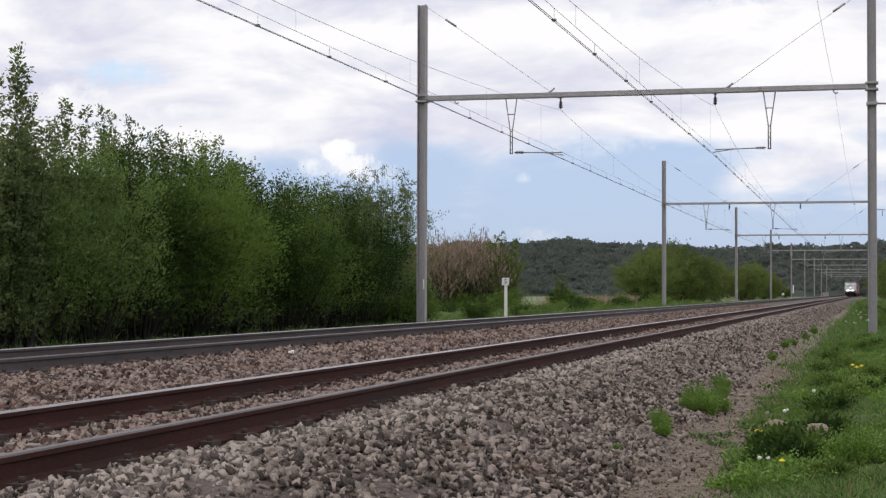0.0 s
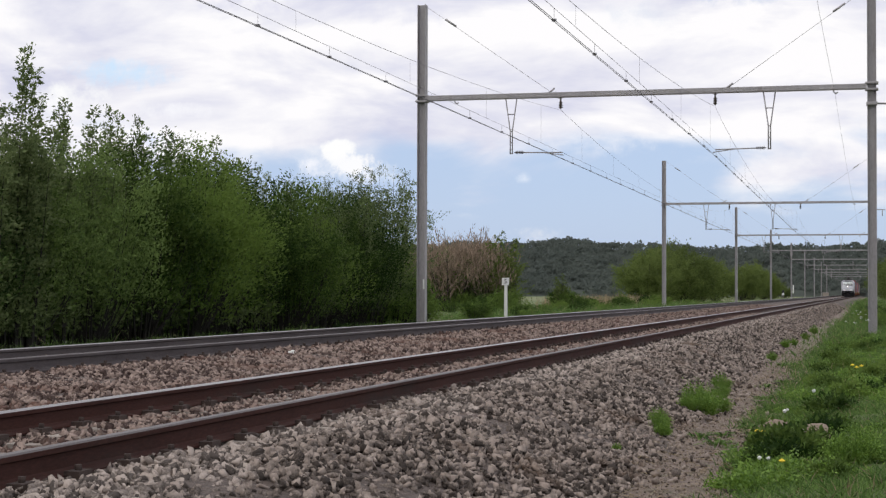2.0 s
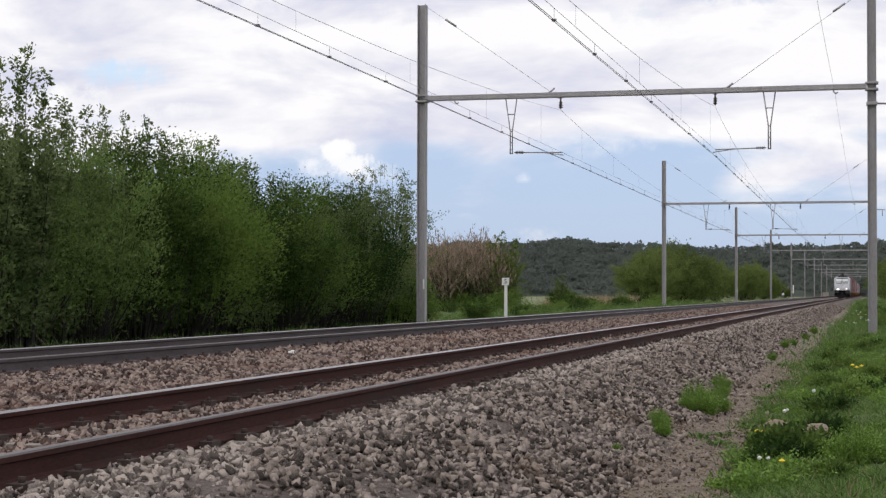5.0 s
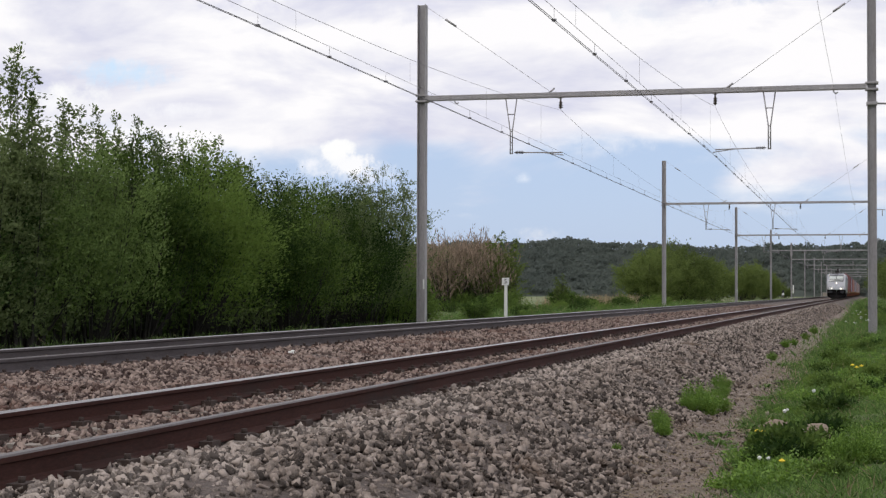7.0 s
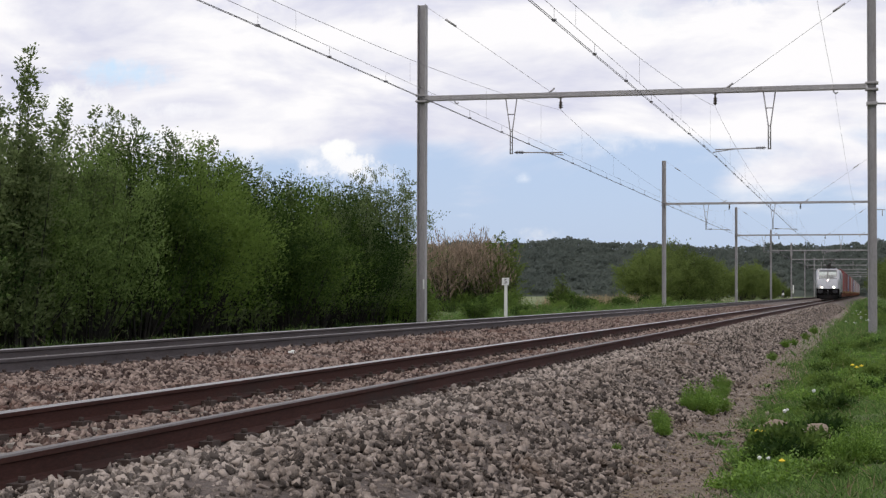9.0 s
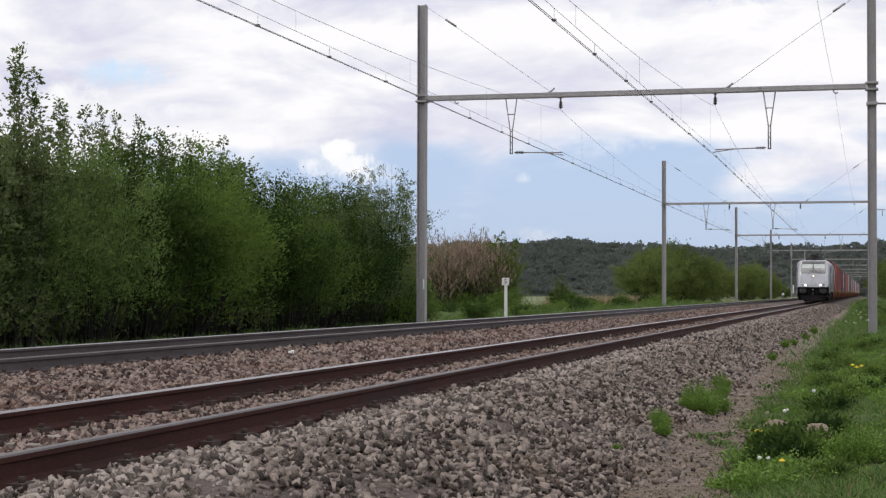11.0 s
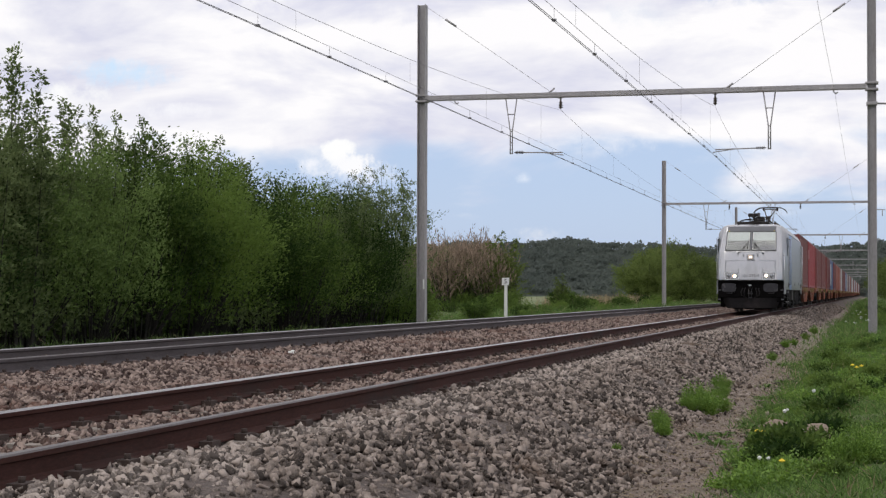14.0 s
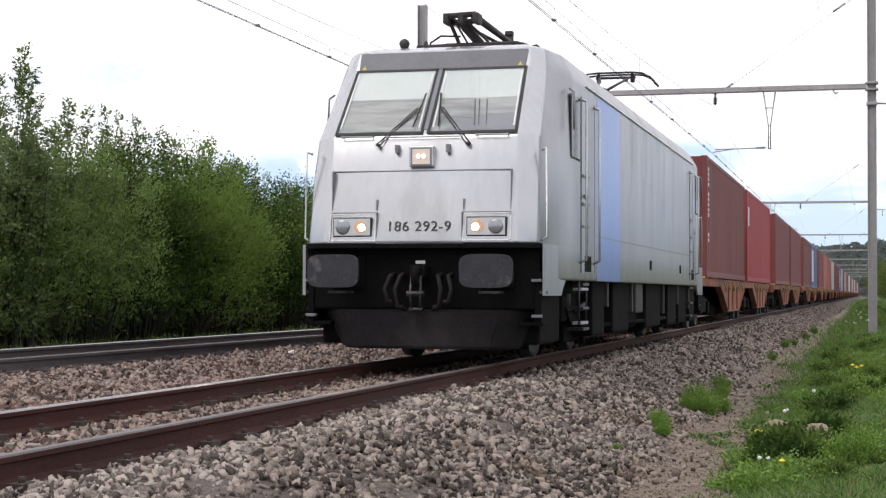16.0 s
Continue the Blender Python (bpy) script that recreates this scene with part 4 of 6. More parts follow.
    for s in (-1, 1):
        x = s * 0.875
        bm = bmesh.new()
        head = [(x + math.copysign(abs(math.cos(a)) ** 0.45, math.cos(a)) * 0.30, 1.05 + math.copysign(abs(math.sin(a)) ** 0.45, math.sin(a)) * 0.185) for a in (2 * math.pi * i / 28 for i in range(28))]
        add_prism(bm, head, "y", 0.0, 0.045)
        buffer = part("buffer", bm, M_BUFFER, beam, "rounded rectangular buffer head")
        bm = add_tube(bmesh.new(), (x, 0.045, 1.05), (x, 0.34, 1.05), 0.10, n=16)
        add_tube(bm, (x, 0.30, 1.05), (x, 0.62, 1.05), 0.145, n=16)
        add_box(bm, (x - 0.2, 0.58, 0.86), (x + 0.2, 0.62, 1.24), 0.01)
        part("plunger", bm, M_UNDER, buffer)
        part("footstep", add_box(bmesh.new(), (x - 0.12, 0.18, 0.80), (x + 0.12, 0.42, 0.83), 0.006), M_BUFFER, beam)
        for k, (x0, dz) in enumerate(((0.34, 0.30), (0.22, 0.36))):
            pts = [(s * x0, 0.62, 1.02), (s * x0, 0.46, 1.0), (s * (x0 + 0.05), 0.40, 0.85), (s * (x0 + 0.02), 0.42, 1.02 - dz), (s * (x0 - 0.06), 0.48, 0.98 - dz)]
            part("brake_hose", add_path(bmesh.new(), pts, 0.024, 8), M_PLOUGH, beam)
            part("tap", add_box(bmesh.new(), (s * x0 - 0.05, 0.42, 1.0 - dz), (s * x0 + 0.03, 0.5, 1.03 - dz), 0.006), M_WHEEL, beam)
    bm = add_box(bmesh.new(), (-0.09, 0.36, 0.98), (0.09, 0.64, 1.12), 0.02)
    add_path(bm, [(0, 0.36, 1.08), (0, 0.26, 1.02), (0, 0.28, 0.92), (0, 0.36, 0.93)], 0.045, 8)
    hook = part("coupling_hook", bm, M_UNDER, beam)
    bm = bmesh.new()
    for s in (-1, 1):
        add_path(bm, [(s * 0.05, 0.34, 1.0), (s * 0.06, 0.30, 0.80), (s * 0.05, 0.33, 0.62)], 0.018, 6)
    add_tube(bm, (-0.08, 0.33, 0.62), (0.08, 0.33, 0.62), 0.025)
    add_tube(bm, (-0.1, 0.31, 0.8), (0.1, 0.31, 0.8), 0.03)
    part("screw_link", bm, M_BUFFER, hook)
    part("label_plate", add_box(bmesh.new(), (-0.08, 0.60, 1.14), (0.03, 0.615, 1.175)), M_WHITE, beam)
    bm = add_prism(bmesh.new(), [(-1.24, 0.80), (-0.95, 0.52), (0, 0.42), (0.95, 0.52), (1.30, 0.85), (1.28, 0.92), (-1.22, 0.92)], "z", 0.17, 0.62)
    for v in bm.verts:
        if v.co.z < 0.3:
            v.co.x *= 0.84
            v.co.y += 0.10
    bmesh.ops.bevel(bm, geom=bm.edges[:], offset=0.03, segments=2, affect="EDGES")
    part("plough", bm, M_PLOUGH, loco, "black snow plough over the rails")
    # added dark boxes for the shade that hides the leading wheels
    for s in (-1, 1):
        part("wheel_guard", add_box(bmesh.new(), (min(s * 0.95, s * 1.30), 0.9, 0.22), (max(s * 0.95, s * 1.30), 2.15, 0.95), 0.04), M_UNDER, loco)
    bm = bmesh.new()
    for s in (-1, 1):
        add_box(bm, (s * 0.75 - 0.05, 0.7, 0.3), (s * 0.75 + 0.05, 0.9, 0.8))
    part("plough_bracket", bm, M_UNDER, loco)
    for s in (-1, 1):
        for back in (0, 1):
            def at(y):
                return LENGTH - y if back else y
            lo, hi = sorted((at(0.66), at(1.62)))
            lo2, hi2 = sorted((at(0.66), at(1.72)))
            mid = at(1.62)
            bm = add_prism(bmesh.new(), [(at(0.58), 0.78), (at(1.55), 0.78), (at(1.64), 0.86), (at(1.85), 0.97), (at(1.85), 1.36), (at(0.58), 1.36)], "x", s * 1.395, s * 1.43)
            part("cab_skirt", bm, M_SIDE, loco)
            a, b = sorted((at(0.60), at(1.0)))
            step = part("footstep", add_box(bmesh.new(), (min(s * 1.1, s * 1.40), a, 0.44), (max(s * 1.1, s * 1.40), b, 0.48), 0.008), M_UNDER, loco)
            part("bracket", add_box(bmesh.new(), (min(s * 1.30, s * 1.38), a, 0.46), (max(s * 1.30, s * 1.38), b, 1.05), 0.01), M_UNDER, step)
            for z in (0.55, 0.95):
                part("tread", add_box(bmesh.new(), (min(s * 1.27, s * 1.385), min(at(0.56), at(0.63)), z - 0.016), (max(s * 1.27, s * 1.385), max(at(0.56), at(0.63)), z + 0.016), 0.005), M_BROW, step)
            part("tread", add_box(bmesh.new(), (min(s * 1.36, s * 1.44), a - 0.01, 0.80), (max(s * 1.36, s * 1.44), a + 0.08, 0.83), 0.005), M_BUFFER, step)
            part("handrail", add_path(bmesh.new(), [(s * 1.36, at(0.72), 2.42), (s * 1.42, at(0.68), 2.44), (s * 1.43, at(0.66), 1.44), (s * 1.37, at(0.64), 1.40)], 0.014), M_SILVER, body, "bare metal handrail")
            # cab door with its window, rails and steps
            a, b = sorted((at(2.62), at(3.62)))
            x0, x1 = sorted((s * 1.470, s * 1.481))
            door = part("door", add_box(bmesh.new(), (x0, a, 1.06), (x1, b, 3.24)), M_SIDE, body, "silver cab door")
            for y in (2.62, 3.62):
                yy = at(y)
                part("seal", add_box(bmesh.new(), (min(s * 1.474, s * 1.484), yy - 0.008, 1.06), (max(s * 1.474, s * 1.484), yy + 0.008, 3.24)), M_RUBBER, door)
                part("handrail", add_path(bmesh.new(), [(s * 1.47, yy - 0.08, 3.20), (s * 1.56, yy - 0.08, 3.17), (s * 1.56, yy - 0.08, 1.22), (s * 1.47, yy - 0.08, 1.18)], 0.017), M_SILVER, door)
            part("handle", add_tube(bmesh.new(), (s * 1.50, at(2.78), 2.02), (s * 1.50, at(3.0), 2.02), 0.02), M_BROW, door)
            for z in (1.62, 1.9, 2.25):
                part("rung", add_box(bmesh.new(), (min(s * 1.478, s * 1.50), a + 0.06, z), (max(s * 1.478, s * 1.50), a + 0.55, z + 0.03)), M_BROW, door)
            a, b = sorted((at(1.90), at(2.52)))
            win = part("side_window", add_box(bmesh.new(), (min(s * 1.45, s * 1.484), a, 2.42), (max(s * 1.45, s * 1.486), b, 3.2), 0.03), M_SIDEGLASS, body, "narrow dark cab side window")
            part("mirror_arm", add_path(bmesh.new(), [(s * 1.47, at(1.86), 3.25), (s * 1.53, at(1.82), 3.2), (s * 1.54, at(1.78), 2.75)], 0.014), M_BROW, body)
            for z in (0.92, 0.62, 0.36):
                part("footstep", add_box(bmesh.new(), (min(s * 1.25, s * 1.46), at(3.12) - 0.22, z - 0.02), (max(s * 1.25, s * 1.46), at(3.12) + 0.22, z + 0.015), 0.005), M_BUFFER, loco)
            part("step_hole", add_box(bmesh.new(), (min(s * 1.46, s * 1.483), at(3.12) - 0.26, 1.07), (max(s * 1.46, s * 1.483), at(3.12) + 0.26, 1.28), 0.01), M_UNDER, body)
        x0, x1 = sorted((s * 1.472, s * 1.479))
        part("stripe", add_box(bmesh.new(), (x0, 3.84, 0.97), (x1, 5.9, 3.38)), M_BLUE, body, "pale blue painted band")
        for y in (9.3, 13.6):
            part("jacking_point", add_box(bmesh.new(), (min(s * 1.46, s * 1.483), y - 0.12, 1.18), (max(s * 1.46, s * 1.483), y + 0.12, 1.34), 0.02), M_UNDER, body)
        part("joint", add_box(bmesh.new(), (min(s * 1.47, s * 1.480), 3.85, 1.545), (max(s * 1.47, s * 1.480), 15.1, 1.555)), M_BROW, body)
        for y in (5.91,):
            part("joint", add_box(bmesh.new(), (min(s * 1.47, s * 1.477), y, 1.56), (max(s * 1.47, s * 1.477), y + 0.012, 3.38)), M_BROW, body)
        # air-intake louvres high on the side
        part("gutter", add_box(bmesh.new(), (min(s * 1.43, s * 1.495), 3.0, 3.395), (max(s * 1.43, s * 1.495), 15.9, 3.42), 0.006), M_SILVER, body)
        for y, low in ((5.3, 0.62), (7.75, 0.52), (11.75, 0.45), (13.95, 0.60), (15.9, 0.5)):
            part("hanger", add_box(bmesh.new(), (min(s * 1.33, s * 1.39), y, low), (max(s * 1.33, s * 1.39), y + 0.12, 0.97), 0.01), M_GRIMY, loco)
        part("battery_box", add_box(bmesh.new(), (min(s * 1.0, s * 1.40), 8.1, 0.50), (max(s * 1.0, s * 1.40), 8.9, 0.96), 0.02), M_GRIMY, loco, "dusty grey battery box")
        part("rail_pipe", add_tube(bmesh.new(), (s * 1.30, 3.6, 0.36), (s * 1.30, 15.6, 0.36), 0.035, n=8), M_UNDER, loco)
        for y in (2.70, 3.22):
            part("ladder_rail", add_tube(bmesh.new(), (s * 1.44, y, 0.42), (s * 1.44, y, 1.0), 0.012, n=6), M_BUFFER, loco)
        for z in (0.86, 0.44):
            part("ladder_tread", add_box(bmesh.new(), (min(s * 1.36, s * 1.47), 2.70, z - 0.02), (max(s * 1.36, s * 1.47), 3.22, z + 0.015), 0.005), M_POLE, loco)
        # equipment boxes, drawn extra low to fill the shaded gap beneath
        for y, w in ((4.2, 1.0), (6.0, 1.6), (9.6, 1.9), (12.6, 1.3), (14.3, 1.4), (16.3, 0.9)):
            part("side_box", add_box(bmesh.new(), (min(s * 0.85, s * 1.36), y, 0.24), (max(s * 0.85, s * 1.36), y + w, 0.98), 0.03), M_UNDER, loco)
    # roof
    part("roof_hood", add_box(bmesh.new(), (-0.95, 5.6, 3.76), (0.95, 12.9, 3.93), 0.05), M_BROW, body)
    folded_pantograph(body, 2.95, "folded dark pantograph")
    raised_pantograph(body, 14.3, "raised dark pantograph touching the wire")
    for x, y in ((-0.62, 2.0), (-0.36, 2.05)):
        part("horn", add_turned(bmesh.new(), (x, y, 3.79), [(0, 0.03), (0.03, 0.03), (0.035, 0.05), (0.09, 0.068), (0.13, 0.05), (0.15, 0.015)] if x < -0.5 else [(0, 0.03), (0.1, 0.03), (0.12, 0.01)], 14), M_BLACK, body)
    part("roof_cable", add_path(bmesh.new(), [(0.3, 4.7, 3.95), (0.45, 5.0, 4.12), (0.62, 5.4, 4.05), (0.7, 5.6, 3.9)], 0.02), M_UNDER, body)
    for y in (6.2, 7.4, 9.0, 11.5, 12.4):
        part("roof_insulator", add_turned(bmesh.new(), (0.72, y, 3.92), [(0, 0.04), (0.03, 0.07), (0.06, 0.04), (0.09, 0.07), (0.12, 0.04), (0.18, 0.03)], 10), M_PORCELAIN, body)
    part("roof_bar", add_tube(bmesh.new(), (0.72, 5.6, 4.1), (0.72, 13.4, 4.1), 0.018), M_UNDER, body)
    # running gear
    part("underframe", add_box(bmesh.new(), (-1.25, 0.9, 0.80), (1.25, 18.0, 0.98)), M_UNDER, loco)
    part("transformer", add_box(bmesh.new(), (-1.2, 7.3, 0.26), (1.2, 11.6, 0.95), 0.05), M_UNDER, loco)
    for c in (4.23, 14.67):
        bogie = part("bogie", add_prism(bmesh.new(), [(c - 1.95, 0.62), (c - 1.0, 0.62), (c - 0.6, 0.40), (c + 0.6, 0.40), (c + 1.0, 0.62), (c + 1.95, 0.62), (c + 1.95, 0.82), (c - 1.95, 0.82)], "x", 1.0, 1.18), M_UNDER, loco)
        part("frame", add_prism(bmesh.new(), [(c - 1.95, 0.62), (c - 1.0, 0.62), (c - 0.6, 0.40), (c + 0.6, 0.40), (c + 1.0, 0.62), (c + 1.95, 0.62), (c + 1.95, 0.82), (c - 1.95, 0.82)], "x", -1.18, -1.0), M_UNDER, bogie)
        for s in (-1, 1):
            for d in (-1.3, 1.3):
                part("axle_box", add_box(bmesh.new(), (min(s * 0.95, s * 1.22), c + d - 0.2, 0.45), (max(s * 0.95, s * 1.22), c + d + 0.2, 0.80), 0.05), M_UNDER, bogie)
                part("spring", add_tube(bmesh.new(), (s * 1.1, c + d * 0.65, 0.58), (s * 1.1, c + d * 0.65, 0.98), 0.11, n=14), M_BUFFER, bogie)
            # added dark block standing in for the shade between the wheels
            part("brake_rigging", add_box(bmesh.new(), (min(s * 0.86, s * 1.08), c - 0.62, 0.16), (max(s * 0.86, s * 1.08), c + 0.62, 0.46), 0.04), M_UNDER, bogie)
            part("damper", add_tube(bmesh.new(), (s * 1.24, c - 0.5, 0.60), (s * 1.24, c + 0.6, 0.72), 0.05), M_BUFFER, bogie)
        for d in (-0.62, 0.62):
            part("traction_motor", add_tube(bmesh.new(), (-0.66, c + d, 0.56), (0.66, c + d, 0.56), 0.42, n=18), M_UNDER, bogie)
        # added dark plates for the shade across the bogie ends
        for d in (-1.98, 1.98):
            part("rail_guard", add_box(bmesh.new(), (-0.9, c + d - 0.05, 0.12), (0.9, c + d + 0.05, 0.75), 0.02), M_UNDER, bogie)
        for d in (-1.3, 1.3):
            AXLES.append((wheel_set(loco, c + d, 0.625, M_WHEEL), c + d))
    TRAIN.append((loco, 0.0))


build_loco()


# ---- wagons and containers ----
def build_wagon():
    wagon = thing("container_wagon", "rust-orange flat container wagon with deep side sills", "wagon", "wagons of the train")
    bm = bmesh.new()
    for s in (-1, 1):
        x0, x1 = sorted((s * 1.02, s * 1.16))
        add_box(bm, (x0, 0.7, 0.98), (x1, 28.6, 1.17))
    for y in np.arange(0.8, 28.6, 3.05):
        add_box(bm, (-1.02, y, 1.0), (1.02, y + 0.2, 1.15))
    add_box(bm, (-1.25, 0.62, 0.85), (1.25, 0.95, 1.17), 0.02)
    add_box(bm, (-1.25, 28.35, 0.85), (1.25, 28.65, 1.17), 0.02)
    frame_part = part("frame", bm, M_ORANGE, wagon)
    # added dark box standing in for the shade under the wagon
    part("centre_sill", add_box(bmesh.new(), (-0.62, 1.0, 0.50), (0.62, 28.3, 0.985), 0.03), M_UNDER, wagon)
    for a in (6.4, 18.2):
        # added dark box for the shade low between the side sills
        part("brake_gear", add_box(bmesh.new(), (-0.85, a + 1.2, 0.22), (0.85, a + 7.4, 0.52), 0.04), M_UNDER, wagon)
        for s in (-1, 1):
            x0, x1 = sorted((s * 1.10, s * 1.17))
            sill = part("side_sill", add_prism(bmesh.new(), [(a, 0.985), (a + 2.3, 0.34), (a + 6.2, 0.34), (a + 8.6, 0.985)], "x", x0, x1), M_ORANGE, wagon)
            for k in range(3):
                y = a + 2.75 + k * 1.45
                part("rib", add_box(bmesh.new(), (min(s * 1.16, s * 1.20), y, 0.36), (max(s * 1.16, s * 1.20), y + 0.09, 0.98)), M_ORANGE, sill)
            part("flange", add_box(bmesh.new(), (min(s * 1.06, s * 1.215), a + 2.3, 0.31), (max(s * 1.06, s * 1.215), a + 6.2, 0.345)), M_ORANGE, sill)
            for y0, z0, y1, z1 in ((a, 0.985, a + 2.3, 0.34), (a + 6.2, 0.34, a + 8.6, 0.985)):
                bm = add_prism(bmesh.new(), [(y0 - 0.04, z0), (y0 + 0.04, z0), (y1 + 0.04, z1), (y1 - 0.04, z1)], "x", s * 1.06, s * 1.215)
                part("flange", bm, M_ORANGE, sill)
            for k in range(5):
                y = a + 1.0 + 1.5 * k
                part("strap", add_path(bmesh.new(), [(s * 1.20, y, 1.12), (s * 1.235, y + 0.25, 0.98 - 0.05 * (k % 3)), (s * 1.21, y + 0.7, 0.86 + 0.06 * (k % 2))], 0.022, 5), M_STRAP, sill, "pale yellow hanging strap")
    for c in (3.0, 16.4, 27.6):
        bogie = part("bogie", add_prism(bmesh.new(), [(c - 1.25, 0.42), (c - 0.5, 0.36), (c + 0.5, 0.36), (c + 1.25, 0.42), (c + 1.25, 0.60), (c + 0.5, 0.72), (c - 0.5, 0.72), (c - 1.25, 0.60)], "x", 0.93, 1.08), M_UNDER, wagon)
        part("side_frame", add_prism(bmesh.new(), [(c - 1.25, 0.42), (c - 0.5, 0.36), (c + 0.5, 0.36), (c + 1.25, 0.42), (c + 1.25, 0.60), (c + 0.5, 0.72), (c - 0.5, 0.72), (c - 1.25, 0.60)], "x", -1.08, -0.93), M_UNDER, bogie)
        part("bolster", add_box(bmesh.new(), (-1.05, c - 0.3, 0.6), (1.05, c + 0.3, 0.99)), M_UNDER, bogie)
        for d in (-0.9, 0.9):
            wheel_set(wagon, c + d, 0.46, M_WHEEL)
            for s in (-1, 1):
                part("axle_box", add_box(bmesh.new(), (min(s * 0.95, s * 1.14), c + d - 0.16, 0.32), (max(s * 0.95, s * 1.14), c + d + 0.16, 0.62), 0.03), M_UNDER, bogie)
    for y, w in ((0.0, 0.62), (29.2, -0.6)):
        for s in (-1, 1):
            bm = add_tube(bmesh.new(), (s * 0.875, y, 1.05), (s * 0.875, y + math.copysign(0.04, w), 1.05), 0.22, n=16)
            add_tube(bm, (s * 0.875, y + math.copysign(0.04, w), 1.05), (s * 0.875, y + w, 1.05), 0.09, n=12)
            part("buffer", bm, M_UNDER, wagon)
    for y in (1.1, 2.2, 4.5, 5.4, 15.2):
        part("twist_lock", add_box(bmesh.new(), (1.02, y, 1.16), (1.2, y + 0.14, 1.20), 0.01), M_YELLOW, wagon)
    return wagon


def build_container(colour, label, marks):
    """A corrugated steel box; its origin is the middle of its near end at rail level."""
    box = thing("shipping_container", label, "container", "containers of the train")
    n, depth = 40, 0.022
    a, b, lo, hi, w = 0.06, 12.13, 1.30, 4.0, 1.205
    bm = bmesh.new()
    for s in (-1, 1):
        outer = []
        for i in range(n):
            y = a + (b - a) * i / n
            step = (b - a) / n
            outer += [(w, y), (w, y + step * 0.3), (w - depth, y + step * 0.5), (w - depth, y + step * 0.8)]
        outer.append((w, b))
        rows = [[bm.verts.new((s * x, y, z)) for x, y in outer] for z in (lo, hi)]
        for i in range(len(outer) - 1):
            bm.faces.new((rows[0][i], rows[0][i + 1], rows[1][i + 1], rows[1][i]))
    add_box(bm, (-1.18, a, lo - 0.1), (1.18, b, lo))
    add_box(bm, (-1.20, a, hi), (1.20, b, 4.055))
    add_box(bm, (-1.16, 0.03, lo - 0.05), (1.16, 0.07, hi + 0.02))
    add_box(bm, (-1.16, 12.12, lo - 0.05), (1.16, 12.16, hi + 0.02))
    bmesh.ops.recalc_face_normals(bm, faces=bm.faces[:])
    shell = part("shell", bm, colour, box)
    for s in (-1, 1):
        for y in (0.0, 12.03):
            part("corner_post", add_box(bmesh.new(), (min(s * 1.08, s * 1.219), y, 1.17), (max(s * 1.08, s * 1.219), y + 0.16, 4.07), 0.012), colour, box)
        part("rail", add_box(bmesh.new(), (min(s * 1.12, s * 1.217), 0.16, 1.19), (max(s * 1.12, s * 1.217), 12.03, 1.33), 0.01), colour, box)
        part("rail", add_box(bmesh.new(), (min(s * 1.12, s * 1.217), 0.16, 3.97), (max(s * 1.12, s * 1.217), 12.03, 4.066), 0.01), colour, box)
        if marks == 1:
            for k in range(11):
                z = 3.82 - k * 0.125 - (0.10 if k > 3 else 0) - (0.35 if k > 8 else 0)
                part("mark", add_box(bmesh.new(), (min(s * 1.205, s * 1.212), 0.42, z - 0.085), (max(s * 1.205, s * 1.212), 0.60, z)), M_WHITE, shell)
        elif marks == 2:
            part("mark", add_box(bmesh.new(), (min(s * 1.205, s * 1.212), 0.55, 2.95), (max(s * 1.205, s * 1.212), 0.95, 3.55)), M_WHITE, shell)
        elif marks == 3:
            for y in (1.4, 3.2):
                part("mark", add_box(bmesh.new(), (min(s * 1.205, s * 1.212), y, 1.6), (max(s * 1.205, s * 1.212), y + 1.1, 3.7)), M_WHITE, shell)
    for s in (-0.9, -0.4, 0.4, 0.9):
        part("locking_bar", add_tube(bmesh.new(), (s, 0.015, 1.25), (s, 0.015, 4.0), 0.022, n=6), colour, box)
    return box


def paint(name, a, b):
    return surface(name, a, b, 0.6, 0.0, scale=0.9, fine=18, bump=0.12, depth=0.004, stretch=(1, 1, 0.3), stain=tuple(0.55 * c + 0.02 for c in a), stain_at=(0.52, 0.78), stain_scale=0.8, per_object=0.35)


